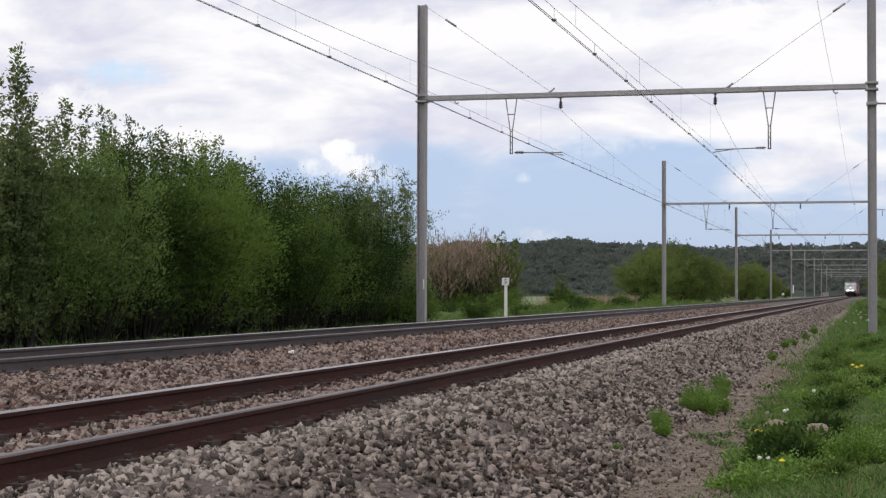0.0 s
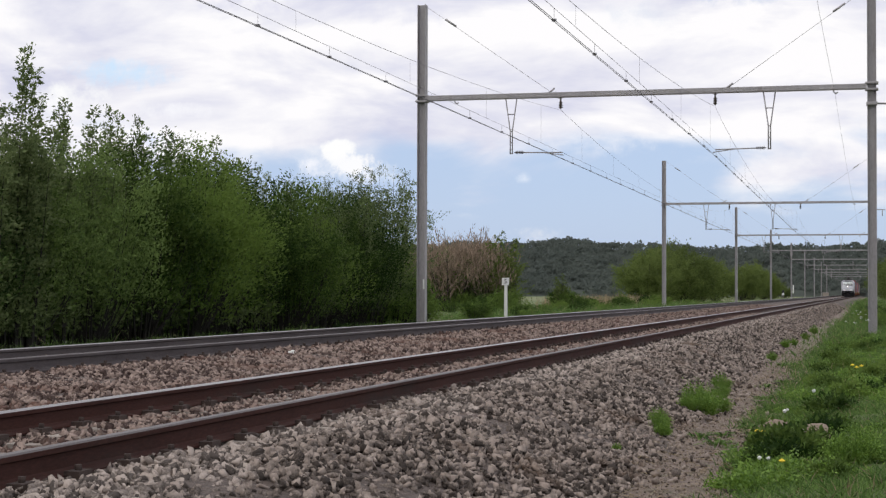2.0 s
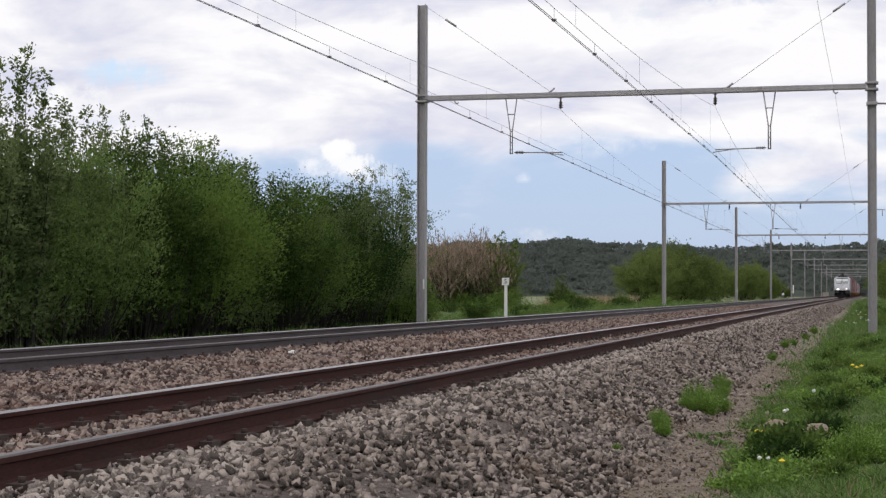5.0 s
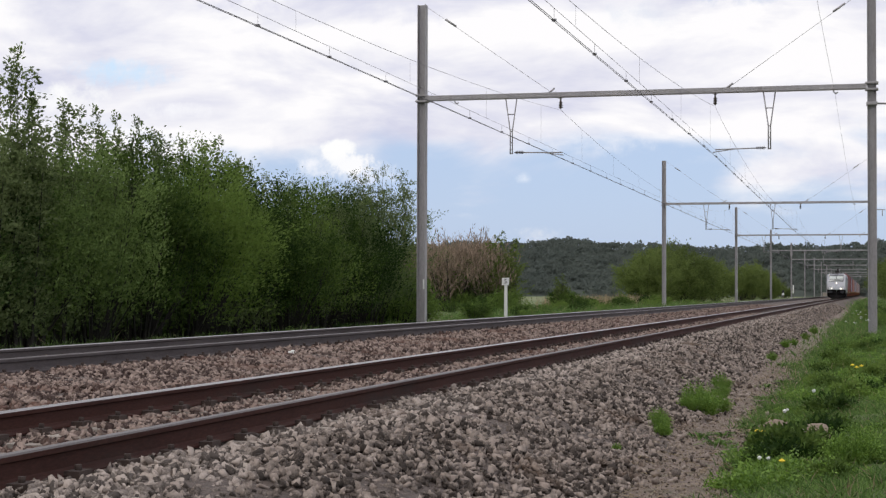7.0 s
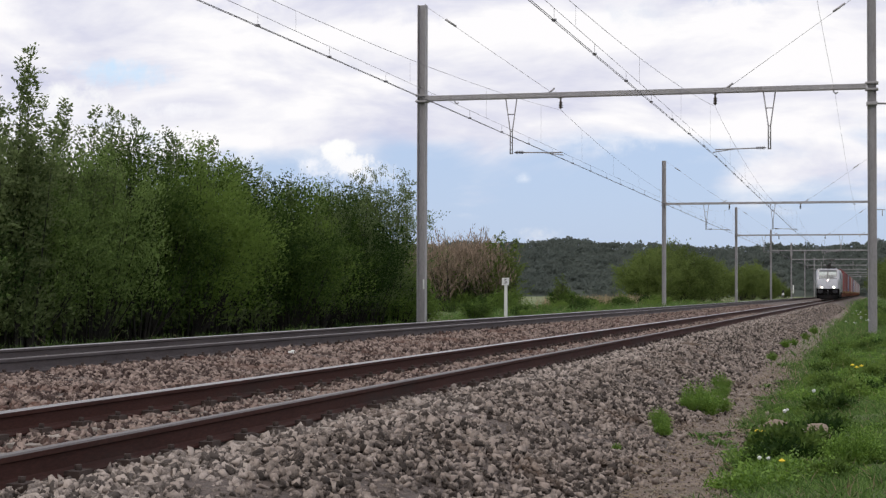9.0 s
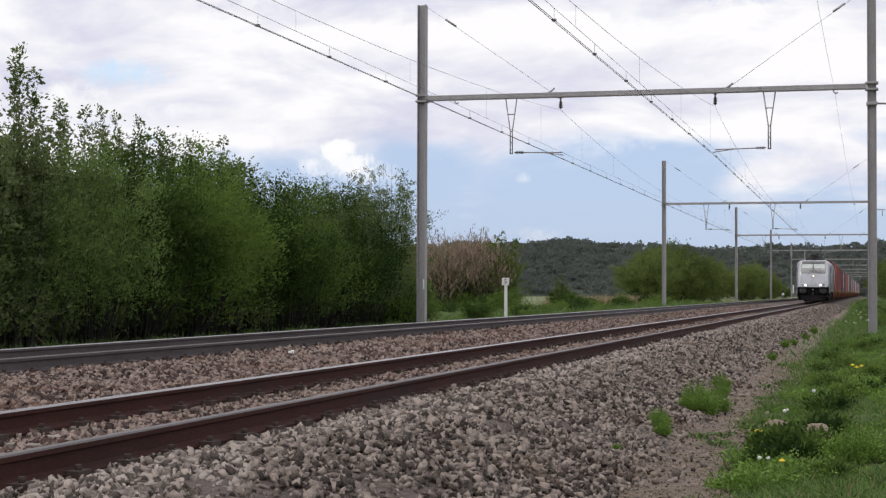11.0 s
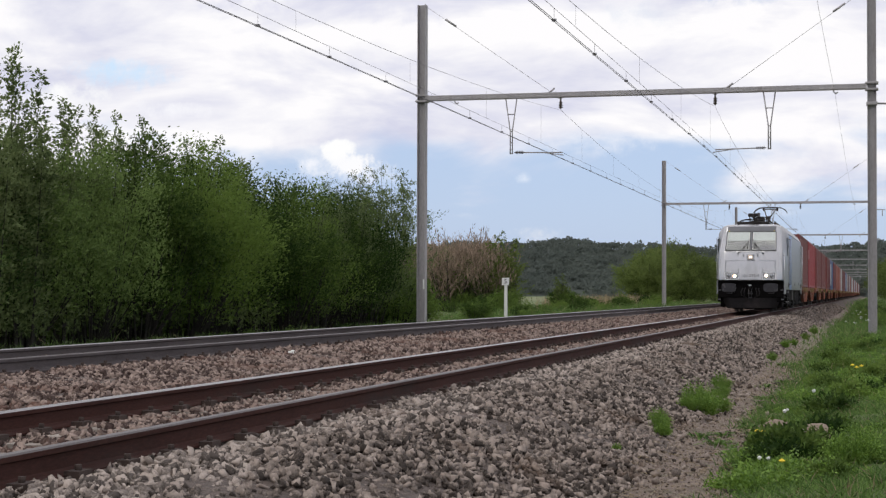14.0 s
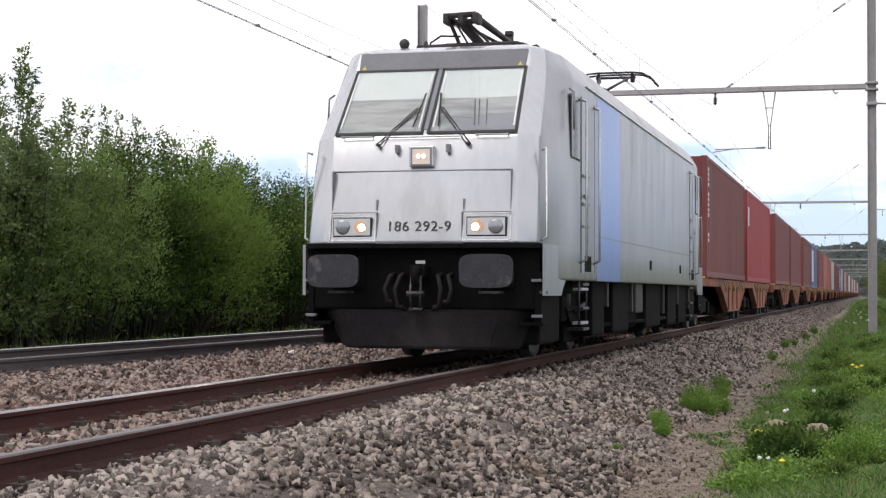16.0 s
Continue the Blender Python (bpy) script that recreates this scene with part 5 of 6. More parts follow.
def build_wagons():
    maroon = paint("maroon_steel", (0.125, 0.025, 0.024), (0.182, 0.040, 0.037))
    red = paint("red_steel", (0.27, 0.020, 0.028), (0.35, 0.034, 0.040))
    blue = paint("blue_steel", (0.06, 0.09, 0.20), (0.10, 0.14, 0.28))
    coral = paint("coral_steel", (0.26, 0.075, 0.058), (0.34, 0.11, 0.085))
    grey = paint("grey_steel", (0.30, 0.31, 0.32), (0.42, 0.43, 0.44))
    white = paint("white_steel", (0.55, 0.55, 0.54), (0.68, 0.68, 0.66))
    kinds = [build_container(maroon, "weathered maroon corrugated steel shipping container with white marks", 1), build_container(red, "bright red corrugated steel shipping container with a white mark", 2),
             build_container(maroon, "dull maroon corrugated steel shipping container", 0), build_container(blue, "blue corrugated steel shipping container with white panels", 3),
             build_container(coral, "faded coral corrugated steel shipping container", 0), build_container(grey, "light grey corrugated steel shipping container", 0), build_container(white, "white corrugated steel shipping container", 0)]
    order = [0, 1, 2, 2, 2, 3, 2, 4, 4, 5, 2, 2, 3, 5, 2, 5, 4, 2, 5, 6, 2, 2, 5, 3, 4, 2, 6, 5, 2, 1, 2, 5, 2, 6, 2, 3, 2, 4]
    wagon = build_wagon()
    for i in range(len(order) // 2):
        start = 18.95 + 29.2 * i
        TRAIN.append((copy_thing(wagon, pose(0, start, 0)), start))
        for k in range(2):
            TRAIN.append((copy_thing(kinds[order[2 * i + k]], pose(0, start, 0)), start + 2.65 + 13.2 * k))
    for o in (*kinds, wagon):
        for c in o.children_recursive:
            bpy.data.objects.remove(c)
        bpy.data.objects.remove(o)


build_wagons()

# ---- plants ----
def leaf_cloud(rng, centres, along, size, thin=0.5, loose=0.6):
    """Folded leaf blades at the centres, pointing roughly along."""
    n = len(centres)
    d = along + rng.normal(scale=loose, size=(n, 3))
    d /= np.linalg.norm(d, axis=1, keepdims=True)
    w = np.cross(d, rng.normal(size=(n, 3)))
    w /= np.linalg.norm(w, axis=1, keepdims=True)
    up = np.cross(d, w)
    ln = rng.uniform(0.7, 1.3, (n, 1)) * size
    wd = ln * thin * 0.5
    v = np.stack([centres, centres + d * ln * 0.5 + w * wd + up * wd * 0.3, centres + d * ln, centres + d * ln * 0.5 - w * wd + up * wd * 0.3], 1)
    f = np.array([[0, 1, 2], [0, 2, 3]])[None] + (np.arange(n) * 4)[:, None, None]
    return v.reshape(-1, 3), f.reshape(-1, 3)


def build_shrub(name, seed, height, radius, leaves, size, leaf, label, group="lineside shrubs", sparse_top=0.35, thin=0.5, stems=None, split=False, rise=0.5, puff=0.045, bare=0.0, spray=28):
    """Many stems from one stool, twigs along them and leaves along the twigs."""
    rng = np.random.default_rng(seed)
    bush = thing(name, label, "shrub", group)
    wood = bmesh.new()
    stems = stems or int(18 + radius * 9)
    centres, along = [], []
    for s in range(stems):
        a = rng.uniform(0, 2 * math.pi)
        reach = radius * math.sqrt(rng.uniform(0.02, 1.0))
        top = height * (1 - 0.42 * (reach / radius) ** 2) * rng.uniform(0.70, 1.06)
        base = Vector((math.cos(a) * 0.25, math.sin(a) * 0.25, -0.1))
        tip = Vector((math.cos(a) * reach, math.sin(a) * reach, top))
        mid = Vector((math.cos(a) * reach * 0.75, math.sin(a) * reach * 0.75, top * 0.5))
        pts = [base * (1 - f) ** 2 + mid * 2 * f * (1 - f) + tip * f * f for f in (0, 0.25, 0.5, 0.75, 1)]
        for i in range(4):
            add_tube(wood, pts[i], pts[i + 1], 0.028 * (1 - i / 4.2), 0.028 * (1 - (i + 1) / 4.2), n=4)
        if split:
            part("stem", wood, M_BARK, bush)
            wood = bmesh.new()
        per = max(20, leaves // stems)
        b, m, t = (np.array(q) for q in (base, mid, tip))
        twigs = max(10, per // (spray if radius > 1 else 6))
        which = rng.integers(0, twigs, per)
        twig_way = rng.normal(size=(twigs, 3)) * np.array([1, 1, 0.45])
        twig_at = rng.uniform(0.06, 1.0, twigs) ** 0.8
        g = twig_at[which][:, None]
        on = b * (1 - g) ** 2 + m * 2 * g * (1 - g) + t * g * g
        spread = radius * 0.42 * (1 - g) ** 0.5 + sparse_top * 0.32
        run = rng.uniform(0.05, 1, (per, 1)) ** (0.3 if puff > 0.1 else 1.0)
        offs = twig_way[which] * spread * run + np.array([0, 0, 0.7 * rise]) * spread * run * (1 + rise)
        spot = on + offs + rng.normal(scale=puff, size=(per, 3))
        keep = rng.uniform(0, 1, per) < np.clip(spot[:, 2] / max(bare, 0.01), 0.10, 1.0) ** 2
        centres.append(spot[keep])
        along.append((twig_way[which] * 0.5 + np.array([0, 0, rise]))[keep])
    if split:
        wood.free()
    else:
        part("stem", wood, M_BARK, bush)
    c = np.concatenate(centres)
    c[:, 2] = np.maximum(c[:, 2], 0.1)
    v, f = leaf_cloud(rng, c, np.concatenate(along), size, thin, 0.45)
    crown = new("crown", mesh_of("crown", v, f, leaf))
    crown.parent = bush
    return bush


SWAYING = []
M_LEAF_POPLAR = surface("poplar_leaf", (0.031, 0.065, 0.015), (0.200, 0.285, 0.083), 0.75, spec=0.2, scale=1.1, fine=3.2, bump=0, island=0.28, per_object=0.4, through=0.45)
M_LEAF_OLIVE = surface("olive_leaf", (0.082, 0.115, 0.030), (0.182, 0.236, 0.066), 0.75, spec=0.2, scale=0.6, fine=2.5, bump=0, island=0.3, per_object=0.3, through=0.5)
M_SCRUB = surface("dry_twigs", (0.18, 0.140, 0.100), (0.38, 0.285, 0.205), 0.85, scale=0.8, fine=5, bump=0, island=0.5, through=0.2)


def plant(ob, x, y, turn, scale, z=None):
    m = pose(x, y, float(ground_z(x)) if z is None else z, 0, 0, turn)
    ob.scale = (scale, scale, scale)
    o = copy_thing(ob, m)
    return o


def build_hedge():
    rng = np.random.default_rng(11)
    label = "dense dark green lineside shrub with upright leafy shoots"
    kinds = [build_shrub("shrub", 20 + i, 5.7, 2.0, 27000, 0.105, M_LEAF if i % 2 == 0 else M_LEAF_POPLAR, label, thin=0.45, stems=46, rise=0.6, puff=0.17, bare=1.7, spray=75) for i in range(4)]
    tall = build_shrub("poplar_sapling", 31, 7.2, 0.60, 4200, 0.11, M_LEAF_GREY, "slender young poplar with loose silvery-green shoots", "poplar saplings", 0.22, stems=6, split=True)
    birch = build_shrub("young_birch", 33, 6.2, 1.7, 15000, 0.07, M_LEAF_GREY, "young birch with fine pale green leaves", "young birches", 0.5, stems=16, split=True, rise=0.8)
    rows = []
    y = 25.0
    i = 0
    while y < 60:
        h = 0.87 if y < 37 else 0.93 if y < 42 else (0.90 if y < 50 else 0.90)
        pick = kinds[1 if i % 2 else 3] if y < 37 else kinds[0 if i % 3 else 2]
        rows.append((pick, -12.9 + rng.uniform(-0.7, 0.8), y, h * rng.uniform(0.93, 1.05)))
        if i % 2 == 0:
            rows.append((kinds[(i + 2) % 4], -15.6 + rng.uniform(-0.5, 0.5), y + 0.8, h * rng.uniform(0.98, 1.12)))
        y += 2.5
        i += 1
    for x, y, s in ((-12.2, 31.0, 0.97), (-12.3, 30.5, 0.92), (-12.4, 31.4, 0.90), (-12.2, 29.7, 0.90), (-12.4, 30.4, 0.86), (-12.6, 31.9, 0.80), (-12.6, 33.2, 0.84), (-12.8, 34.0, 0.83), (-12.6, 34.8, 0.84), (-12.9, 35.6, 0.86), (-12.8, 36.4, 0.85), (-12.8, 37.4, 0.85), (-12.6, 38.6, 0.82), (-12.6, 39.3, 0.80), (-12.7, 39.9, 0.80), (-12.8, 41.4, 0.81), (-12.5, 42.4, 0.84), (-12.5, 43.4, 0.76), (-12.5, 45.2, 0.75), (-12.6, 46.2, 0.73), (-12.6, 47.4, 0.71), (-12.6, 48.3, 0.68), (-12.9, 38.4, 0.80), (-12.7, 32.4, 0.83)):
        rows.append((tall, x, y, s))
    for i in range(18):
        f = i / 17
        rows.append((tall, -13.5 + rng.uniform(-0.5, 0.3), 31.5 + 15 * f + rng.uniform(-0.3, 0.3), 0.86 - 0.11 * f + rng.uniform(-0.05, 0.03)))
    for x, y, s in ((-12.6, 52.8, 0.89), (-12.4, 55.6, 0.96), (-12.8, 58.0, 1.02), (-12.4, 50.6, 0.80), (-12.7, 60.0, 1.03)):
        rows.append((birch, x, y, s))
    for ob, x, y, s in rows:
        o = plant(ob, x, y, rng.uniform(0, 360), s)
        SWAYING.append((o, rng.uniform(0, 6.28), 1.5 if ob is tall else 0.7))
    low = build_shrub("shrub", 41, 1.5, 1.1, 4200, 0.09, M_LEAF, "low bushy green shrub in the verge")
    for x, y, s in ((-23.2, 105, 0.7), (-21.2, 103, 0.6), (-19.3, 104, 0.85), (-24.5, 107, 0.7), (-15, 92, 0.6), (-17, 100, 1.1), (-19, 105, 0.9), (-14, 80, 0.6), (-16, 118, 1.0), (-18, 125, 1.1), (-22, 110, 1.0), (-12, 72, 0.5), (-11.5, 78, 0.45), (-12.2, 84, 0.55), (-12.5, 90, 0.5), (-13, 97, 0.6), (-12.8, 104, 0.7), (-13.5, 112, 0.7), (-13, 120, 0.7), (-14, 130, 0.8), (-13.5, 140, 0.8), (-20, 135, 1.0), (-23, 128, 1.0), (-14, 150, 0.9)):
        plant(low, x, y, rng.uniform(0, 360), s)
    for x, y, s in ((-12.6, 60.8, 1.3), (-13.4, 62.6, 1.5), (-12.2, 59.0, 1.0), (-14.2, 64.5, 1.5), (-12.4, 63.2, 0.8)):
        plant(low, x, y, rng.uniform(0, 360), s)
    for i in range(17):
        plant(low, -13.9 + rng.uniform(-0.3, 0.3), 27 + 2.1 * i, rng.uniform(0, 360), rng.uniform(1.0, 1.35))
    for i in range(16):
        plant(low, -11.0 + rng.uniform(-0.4, 0.2), 26.5 + 2.2 * i, rng.uniform(0, 360), rng.uniform(0.12, 0.24))
    for i in range(14):
        plant(low, -9.8 - rng.uniform(0, 3.5), 72 + 6 * i + rng.uniform(-2, 2), rng.uniform(0, 360), rng.uniform(0.35, 0.75))
    for i in range(20):
        plant(low, rng.uniform(4.1, 6.2), 60 + 5 * i + rng.uniform(-2, 2), rng.uniform(0, 360), rng.uniform(0.28, 0.50))
    mid = build_shrub("shrub", 43, 6.9, 3.6, 26000, 0.20, M_LEAF_OLIVE, "broad olive green shrub beside the line", puff=0.22, spray=50)
    for x, y, s in ((-18.0, 175, 0.84), (-18, 185, 1.02), (-17.5, 196, 1.08), (-17.5, 210, 1.02), (-17.5, 228, 0.96), (-17.5, 250, 0.88), (-17, 296, 0.92), (-17, 318, 1.08), (-16.5, 350, 0.95), (-16.5, 385, 0.72), (-16, 425, 0.5),
                    (8.2, 165, 0.75), (9.0, 180, 0.9), (8.6, 205, 0.95), (9.5, 240, 1.1), (9.0, 290, 1.1), (10, 350, 1.2)):
        plant(mid, x, y, rng.uniform(0, 360), s)
    scrub = build_shrub("scrub_thicket", 45, 4.6, 2.6, 3400, 0.42, M_SCRUB, "thicket of dry brown stems with few leaves", "dry thickets", thin=0.11, stems=60, rise=1.6)
    for x, y, s in ((-24.6, 112, 0.92), (-23.2, 110, 1.0), (-21.8, 113, 1.0), (-20.8, 111, 0.88), (-22.4, 114.5, 1.04), (-25.6, 113, 0.9)):
        plant(scrub, x, y, rng.uniform(0, 360), s)
    green = build_shrub("shrub", 47, 4.9, 1.3, 4200, 0.15, M_LEAF_OLIVE, "upright olive green shrub beside a dry thicket")
    for x, y, s in ((-20.4, 112, 1.06), (-19.5, 111.5, 1.12), (-26.2, 112, 1.02), (-24.5, 115, 1.02), (-27.5, 114, 0.95), (-17.0, 119, 0.55), (-23.6, 111, 0.86), (-22.0, 110.5, 0.80), (-21.0, 112, 0.95)):
        plant(green, x, y, rng.uniform(0, 360), s)
    bare = build_shrub("bare_sapling", 49, 6.2, 1.0, 260, 0.30, M_SCRUB, "nearly leafless sapling standing in a dry thicket", "dry thickets", thin=0.10, stems=8, rise=1.2)
    for x, y, s in ((-22.3, 112, 0.98), (-21.6, 112.5, 0.94)):
        plant(bare, x, y, rng.uniform(0, 360), s)
    for o in (*kinds, tall, birch, low, mid, scrub, green, bare):
        for c in o.children_recursive:
            bpy.data.objects.remove(c)
        bpy.data.objects.remove(o)


build_hedge()


def build_woods():
    """A wooded ridge behind the fields: many tree crowns on a long rise."""
    rng = np.random.default_rng(8)
    n = 7000

    def crest(x):
        return 25.6 - 0.013 * (x + 190) + 1.2 * np.sin(x * 0.043 + 1) + 0.9 * np.sin(x * 0.13)

    u = rng.uniform(-480, 280, n)
    row = rng.uniform(0, 1, n) ** 0.75
    p = np.stack([u, 630 + row * 130, 0.5 + row * (crest(u) - 2.6) + rng.normal(scale=0.3, size=n)], 1)
    size = rng.uniform(1.6, 2.9, n)
    each = 44
    way = rng.normal(size=(n, each, 3))
    way /= np.linalg.norm(way, axis=2, keepdims=True)
    way[:, :, 2] = np.abs(way[:, :, 2]) * 0.8
    centres = (p[:, None, :] + way * size[:, None, None] * rng.uniform(0.6, 1.0, (n, each, 1))).reshape(-1, 3)
    v, f = leaf_cloud(rng, centres, way.reshape(-1, 3) * 0.6, 1.0, 0.95)
    bm = bmesh.new()
    lines = [[bm.verts.new((x, y, z0 + h * (float(crest(x)) - 2.5))) for x in range(-700, 520, 10)] for y, z0, h in ((632, -1.0, 0.0), (636, 1.5, 0.0), (762, -1.0, 1.0), (1200, -1.0, 1.0), (1400, -1.0, 0.0))]
    for a, b in zip(lines, lines[1:]):
        for i in range(len(a) - 1):
            bm.faces.new((a[i], a[i + 1], b[i + 1], b[i]))
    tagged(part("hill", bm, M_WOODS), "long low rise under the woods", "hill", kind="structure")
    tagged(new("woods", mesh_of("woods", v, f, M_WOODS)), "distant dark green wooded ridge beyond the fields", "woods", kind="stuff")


build_woods()


BOULDERS = ((4.46, 15.8), (4.03, 17.2))


def scatter_grass():
    rng = np.random.default_rng(15)
    sets, dry = [], []
    for x0, x1, y0, y1, count, ln in ((3.4, 6.2, 9, 22, 1300, 0.085), (3.1, 6.5, 22, 45, 420, 0.11), (3.0, 7, 45, 110, 120, 0.22), (-11.8, -7.4, 26, 75, 130, 0.17), (-16, -7.8, 75, 170, 45, 0.36), (3.0, 3.5, 30, 90, 40, 0.14), (5.5, 14, 110, 200, 12, 0.5), (3.5, 5.5, 110, 260, 26, 0.5)):
        n = int((x1 - x0) * (y1 - y0) * count)
        p = np.stack([rng.uniform(x0, x1, n), rng.uniform(y0, y1, n), np.zeros(n)], 1)
        tuft = np.array([noise.noise(Vector((a * 1.5, b * 0.9, 3))) + 0.5 * noise.noise(Vector((a * 4, b * 3, 7))) for a, b in p[:, :2]])
        inset = np.clip((p[:, 0] - verge(p[:, 1])) / 0.3, -1, 1) if x1 > 6 and y1 < 150 else 1.0
        keep = rng.uniform(-0.75, 0.35, n) < tuft + 0.30 * inset - 0.25
        if x1 > 6 and y1 < 150:
            keep &= p[:, 0] > verge(p[:, 1]) - 0.12 + rng.normal(scale=0.05, size=n)
        for bx, by in BOULDERS:
            keep &= (np.abs(p[:, 0] - bx) > 0.19) | (p[:, 1] - by > 0.25) | (p[:, 1] - by < -0.75)
        p, tuft = p[keep], tuft[keep]
        n = len(p)
        p[:, 2] = ground_z(p[:, 0]) - 0.01
        lean = rng.normal(scale=0.5, size=(n, 3))
        lean[:, 2] = 1
        lean /= np.linalg.norm(lean, axis=1, keepdims=True)
        h = ln * rng.uniform(0.45, 1.5, n) * (1 + 1.3 * np.clip(tuft, -0.5, 1))
        side = np.cross(lean, rng.normal(size=(n, 3)))
        side = side / np.linalg.norm(side, axis=1, keepdims=True) * (0.0035 + 0.022 * ln)
        bend = lean.copy()
        bend[:, :2] *= 2.4
        mid = p + lean * (h * 0.55)[:, None]
        tip = mid + bend * (h * 0.45)[:, None]
        blades = np.stack([p - side, p + side, mid + side * 0.7, tip, mid - side * 0.7], 1)
        straw = rng.uniform(0, 1, n) < 0.06
        sets.append(blades[~straw].reshape(-1, 3))
        dry.append(blades[straw].reshape(-1, 3))
    n = 1500
    p = np.stack([rng.uniform(-23, -15, n), rng.uniform(138, 168, n), np.zeros(n)], 1)
    p[:, 2] = ground_z(p[:, 0])
    lean = rng.normal(scale=0.25, size=(n, 3))
    lean[:, 2] = 1
    side = np.cross(lean, rng.normal(size=(n, 3)))
    side = side / np.linalg.norm(side, axis=1, keepdims=True) * 0.03
    h = rng.uniform(0.6, 1.3, n)[:, None]
    dry.append(np.stack([p - side, p + side, p + lean * h * 0.6 + side, p + lean * h, p + lean * h * 0.6 - side], 1).reshape(-1, 3))
    # straw lying flat on the path
    n = 5200
    p = np.stack([rng.uniform(2.95, 4.0, n), 9 + 30 * rng.uniform(0, 1, n) ** 1.3, np.zeros(n)], 1)
    p[:, 2] = ground_z(p[:, 0]) + 0.02
    a = rng.uniform(0, 2 * math.pi, n)
    way = np.stack([np.cos(a), np.sin(a), rng.normal(scale=0.12, size=n)], 1)
    side = np.stack([-np.sin(a), np.cos(a), rng.normal(scale=0.4, size=n)], 1) * 0.0022
    h = rng.uniform(0.03, 0.13, n)[:, None]
    dry.append(np.stack([p - side, p + side, p + way * h * 0.6 + side, p + way * h, p + way * h * 0.6 - side], 1).reshape(-1, 3))
    for name, group, mat, label in (("grass", sets, M_BLADE, "rough green grass on the lineside bank"), ("dead_grass", dry, M_DRY, "withered straw among the green grass")):
        v = np.concatenate(group)
        n = len(v) // 5
        f = np.array([[0, 1, 2], [0, 2, 4], [4, 2, 3]])[None] + (np.arange(n) * 5)[:, None, None]
        tagged(new(name, mesh_of(name, v, f.reshape(-1, 3), mat)), label, "grass", kind="stuff")


scatter_grass()


# ---- weeds, flowers and small things beside the line ----
def build_weed(name, seed, leaves, radius, height, length, width, material, label, group):
    """A rosette of broad arching leaves, each leaf a part."""
    rng = np.random.default_rng(seed)
    weed = thing(name, label, "weed", group)
    bm = bmesh.new()
    for i in range(leaves):
        a, lift = rng.uniform(0, 2 * math.pi), rng.uniform(0.25, 1.1)
        out = Vector((math.cos(a), math.sin(a), 0))
        w = Vector((-out.y, out.x, 0)) * width * rng.uniform(0.7, 1.2)
        root = out * radius * rng.uniform(0, 0.9) ** 0.7
        ln = length * rng.uniform(0.6, 1.25)
        spine = [root + out * ln * f * math.cos(lift) * (0.6 + 0.4 * f) + Vector((0, 0, (math.sin(lift) * f - 0.55 * f * f) * ln + height * f)) for f in (0, 0.3, 0.6, 0.85, 1.0)]
        wide = (0.15, 0.7, 1.0, 0.6, 0.02)
        rows = [(bm.verts.new(c - w * k * 0.5 + Vector((0, 0, 0.12 * k * width))), bm.verts.new(c), bm.verts.new(c + w * k * 0.5 + Vector((0, 0, 0.12 * k * width)))) for c, k in zip(spine, wide)]
        for lo, hi in zip(rows, rows[1:]):
            bm.faces.new((lo[0], lo[1], hi[1], hi[0]))
            bm.faces.new((lo[1], lo[2], hi[2], hi[1]))
    tagged(part("foliage", bm, material, weed), kind="stuff")
    return weed


def build_clump(name, seed, leaves, radius, height, size, material, label, group):
    """A low dome of small leaves on short stalks."""
    rng = np.random.default_rng(seed)
    weed = thing(name, label, "weed", group)
    stalks = max(7, leaves // 22)
    a, r = rng.uniform(0, 2 * math.pi, stalks), radius * np.sqrt(rng.uniform(0, 1, stalks))
    tip = np.stack([np.cos(a) * r, np.sin(a) * r, height * (1 - 0.6 * (r / radius) ** 2) * rng.uniform(0.6, 1.15, stalks)], 1)
    bm = bmesh.new()
    for t in tip:
        add_tube(bm, (t[0] * 0.5, t[1] * 0.5, -0.01), tuple(t), 0.004, 0.002, n=4)
    part("stalk", bm, material, weed)
    which = rng.integers(0, stalks, leaves)
    f = rng.uniform(0.15, 1.05, (leaves, 1))
    c = tip[which] * (np.array([0.5, 0.5, 0]) + f * np.array([0.5, 0.5, 1])) + rng.normal(scale=0.035, size=(leaves, 3))
    c[:, 2] = np.maximum(c[:, 2], 0.01)
    out = c * np.array([1, 1, 0.3]) / radius + np.array([0, 0, 0.35])
    v, faces = leaf_cloud(rng, c, out, size, 0.55)
    foliage = new("foliage", mesh_of("foliage", v, faces, material))
    foliage.parent = weed
    tagged(foliage, kind="stuff")
    return weed


M_PETAL = surface("yellow_petal", (0.65, 0.48, 0.02), (0.80, 0.62, 0.04), 0.6, bump=0)
M_FLUFF = surface("white_fluff", (0.62, 0.62, 0.60), (0.78, 0.78, 0.76), 0.9, bump=0)
M_ROCK = surface("tan_rock", (0.15, 0.115, 0.085), (0.36, 0.285, 0.215), 0.9, scale=6, fine=40, bump=0.8, depth=0.02)


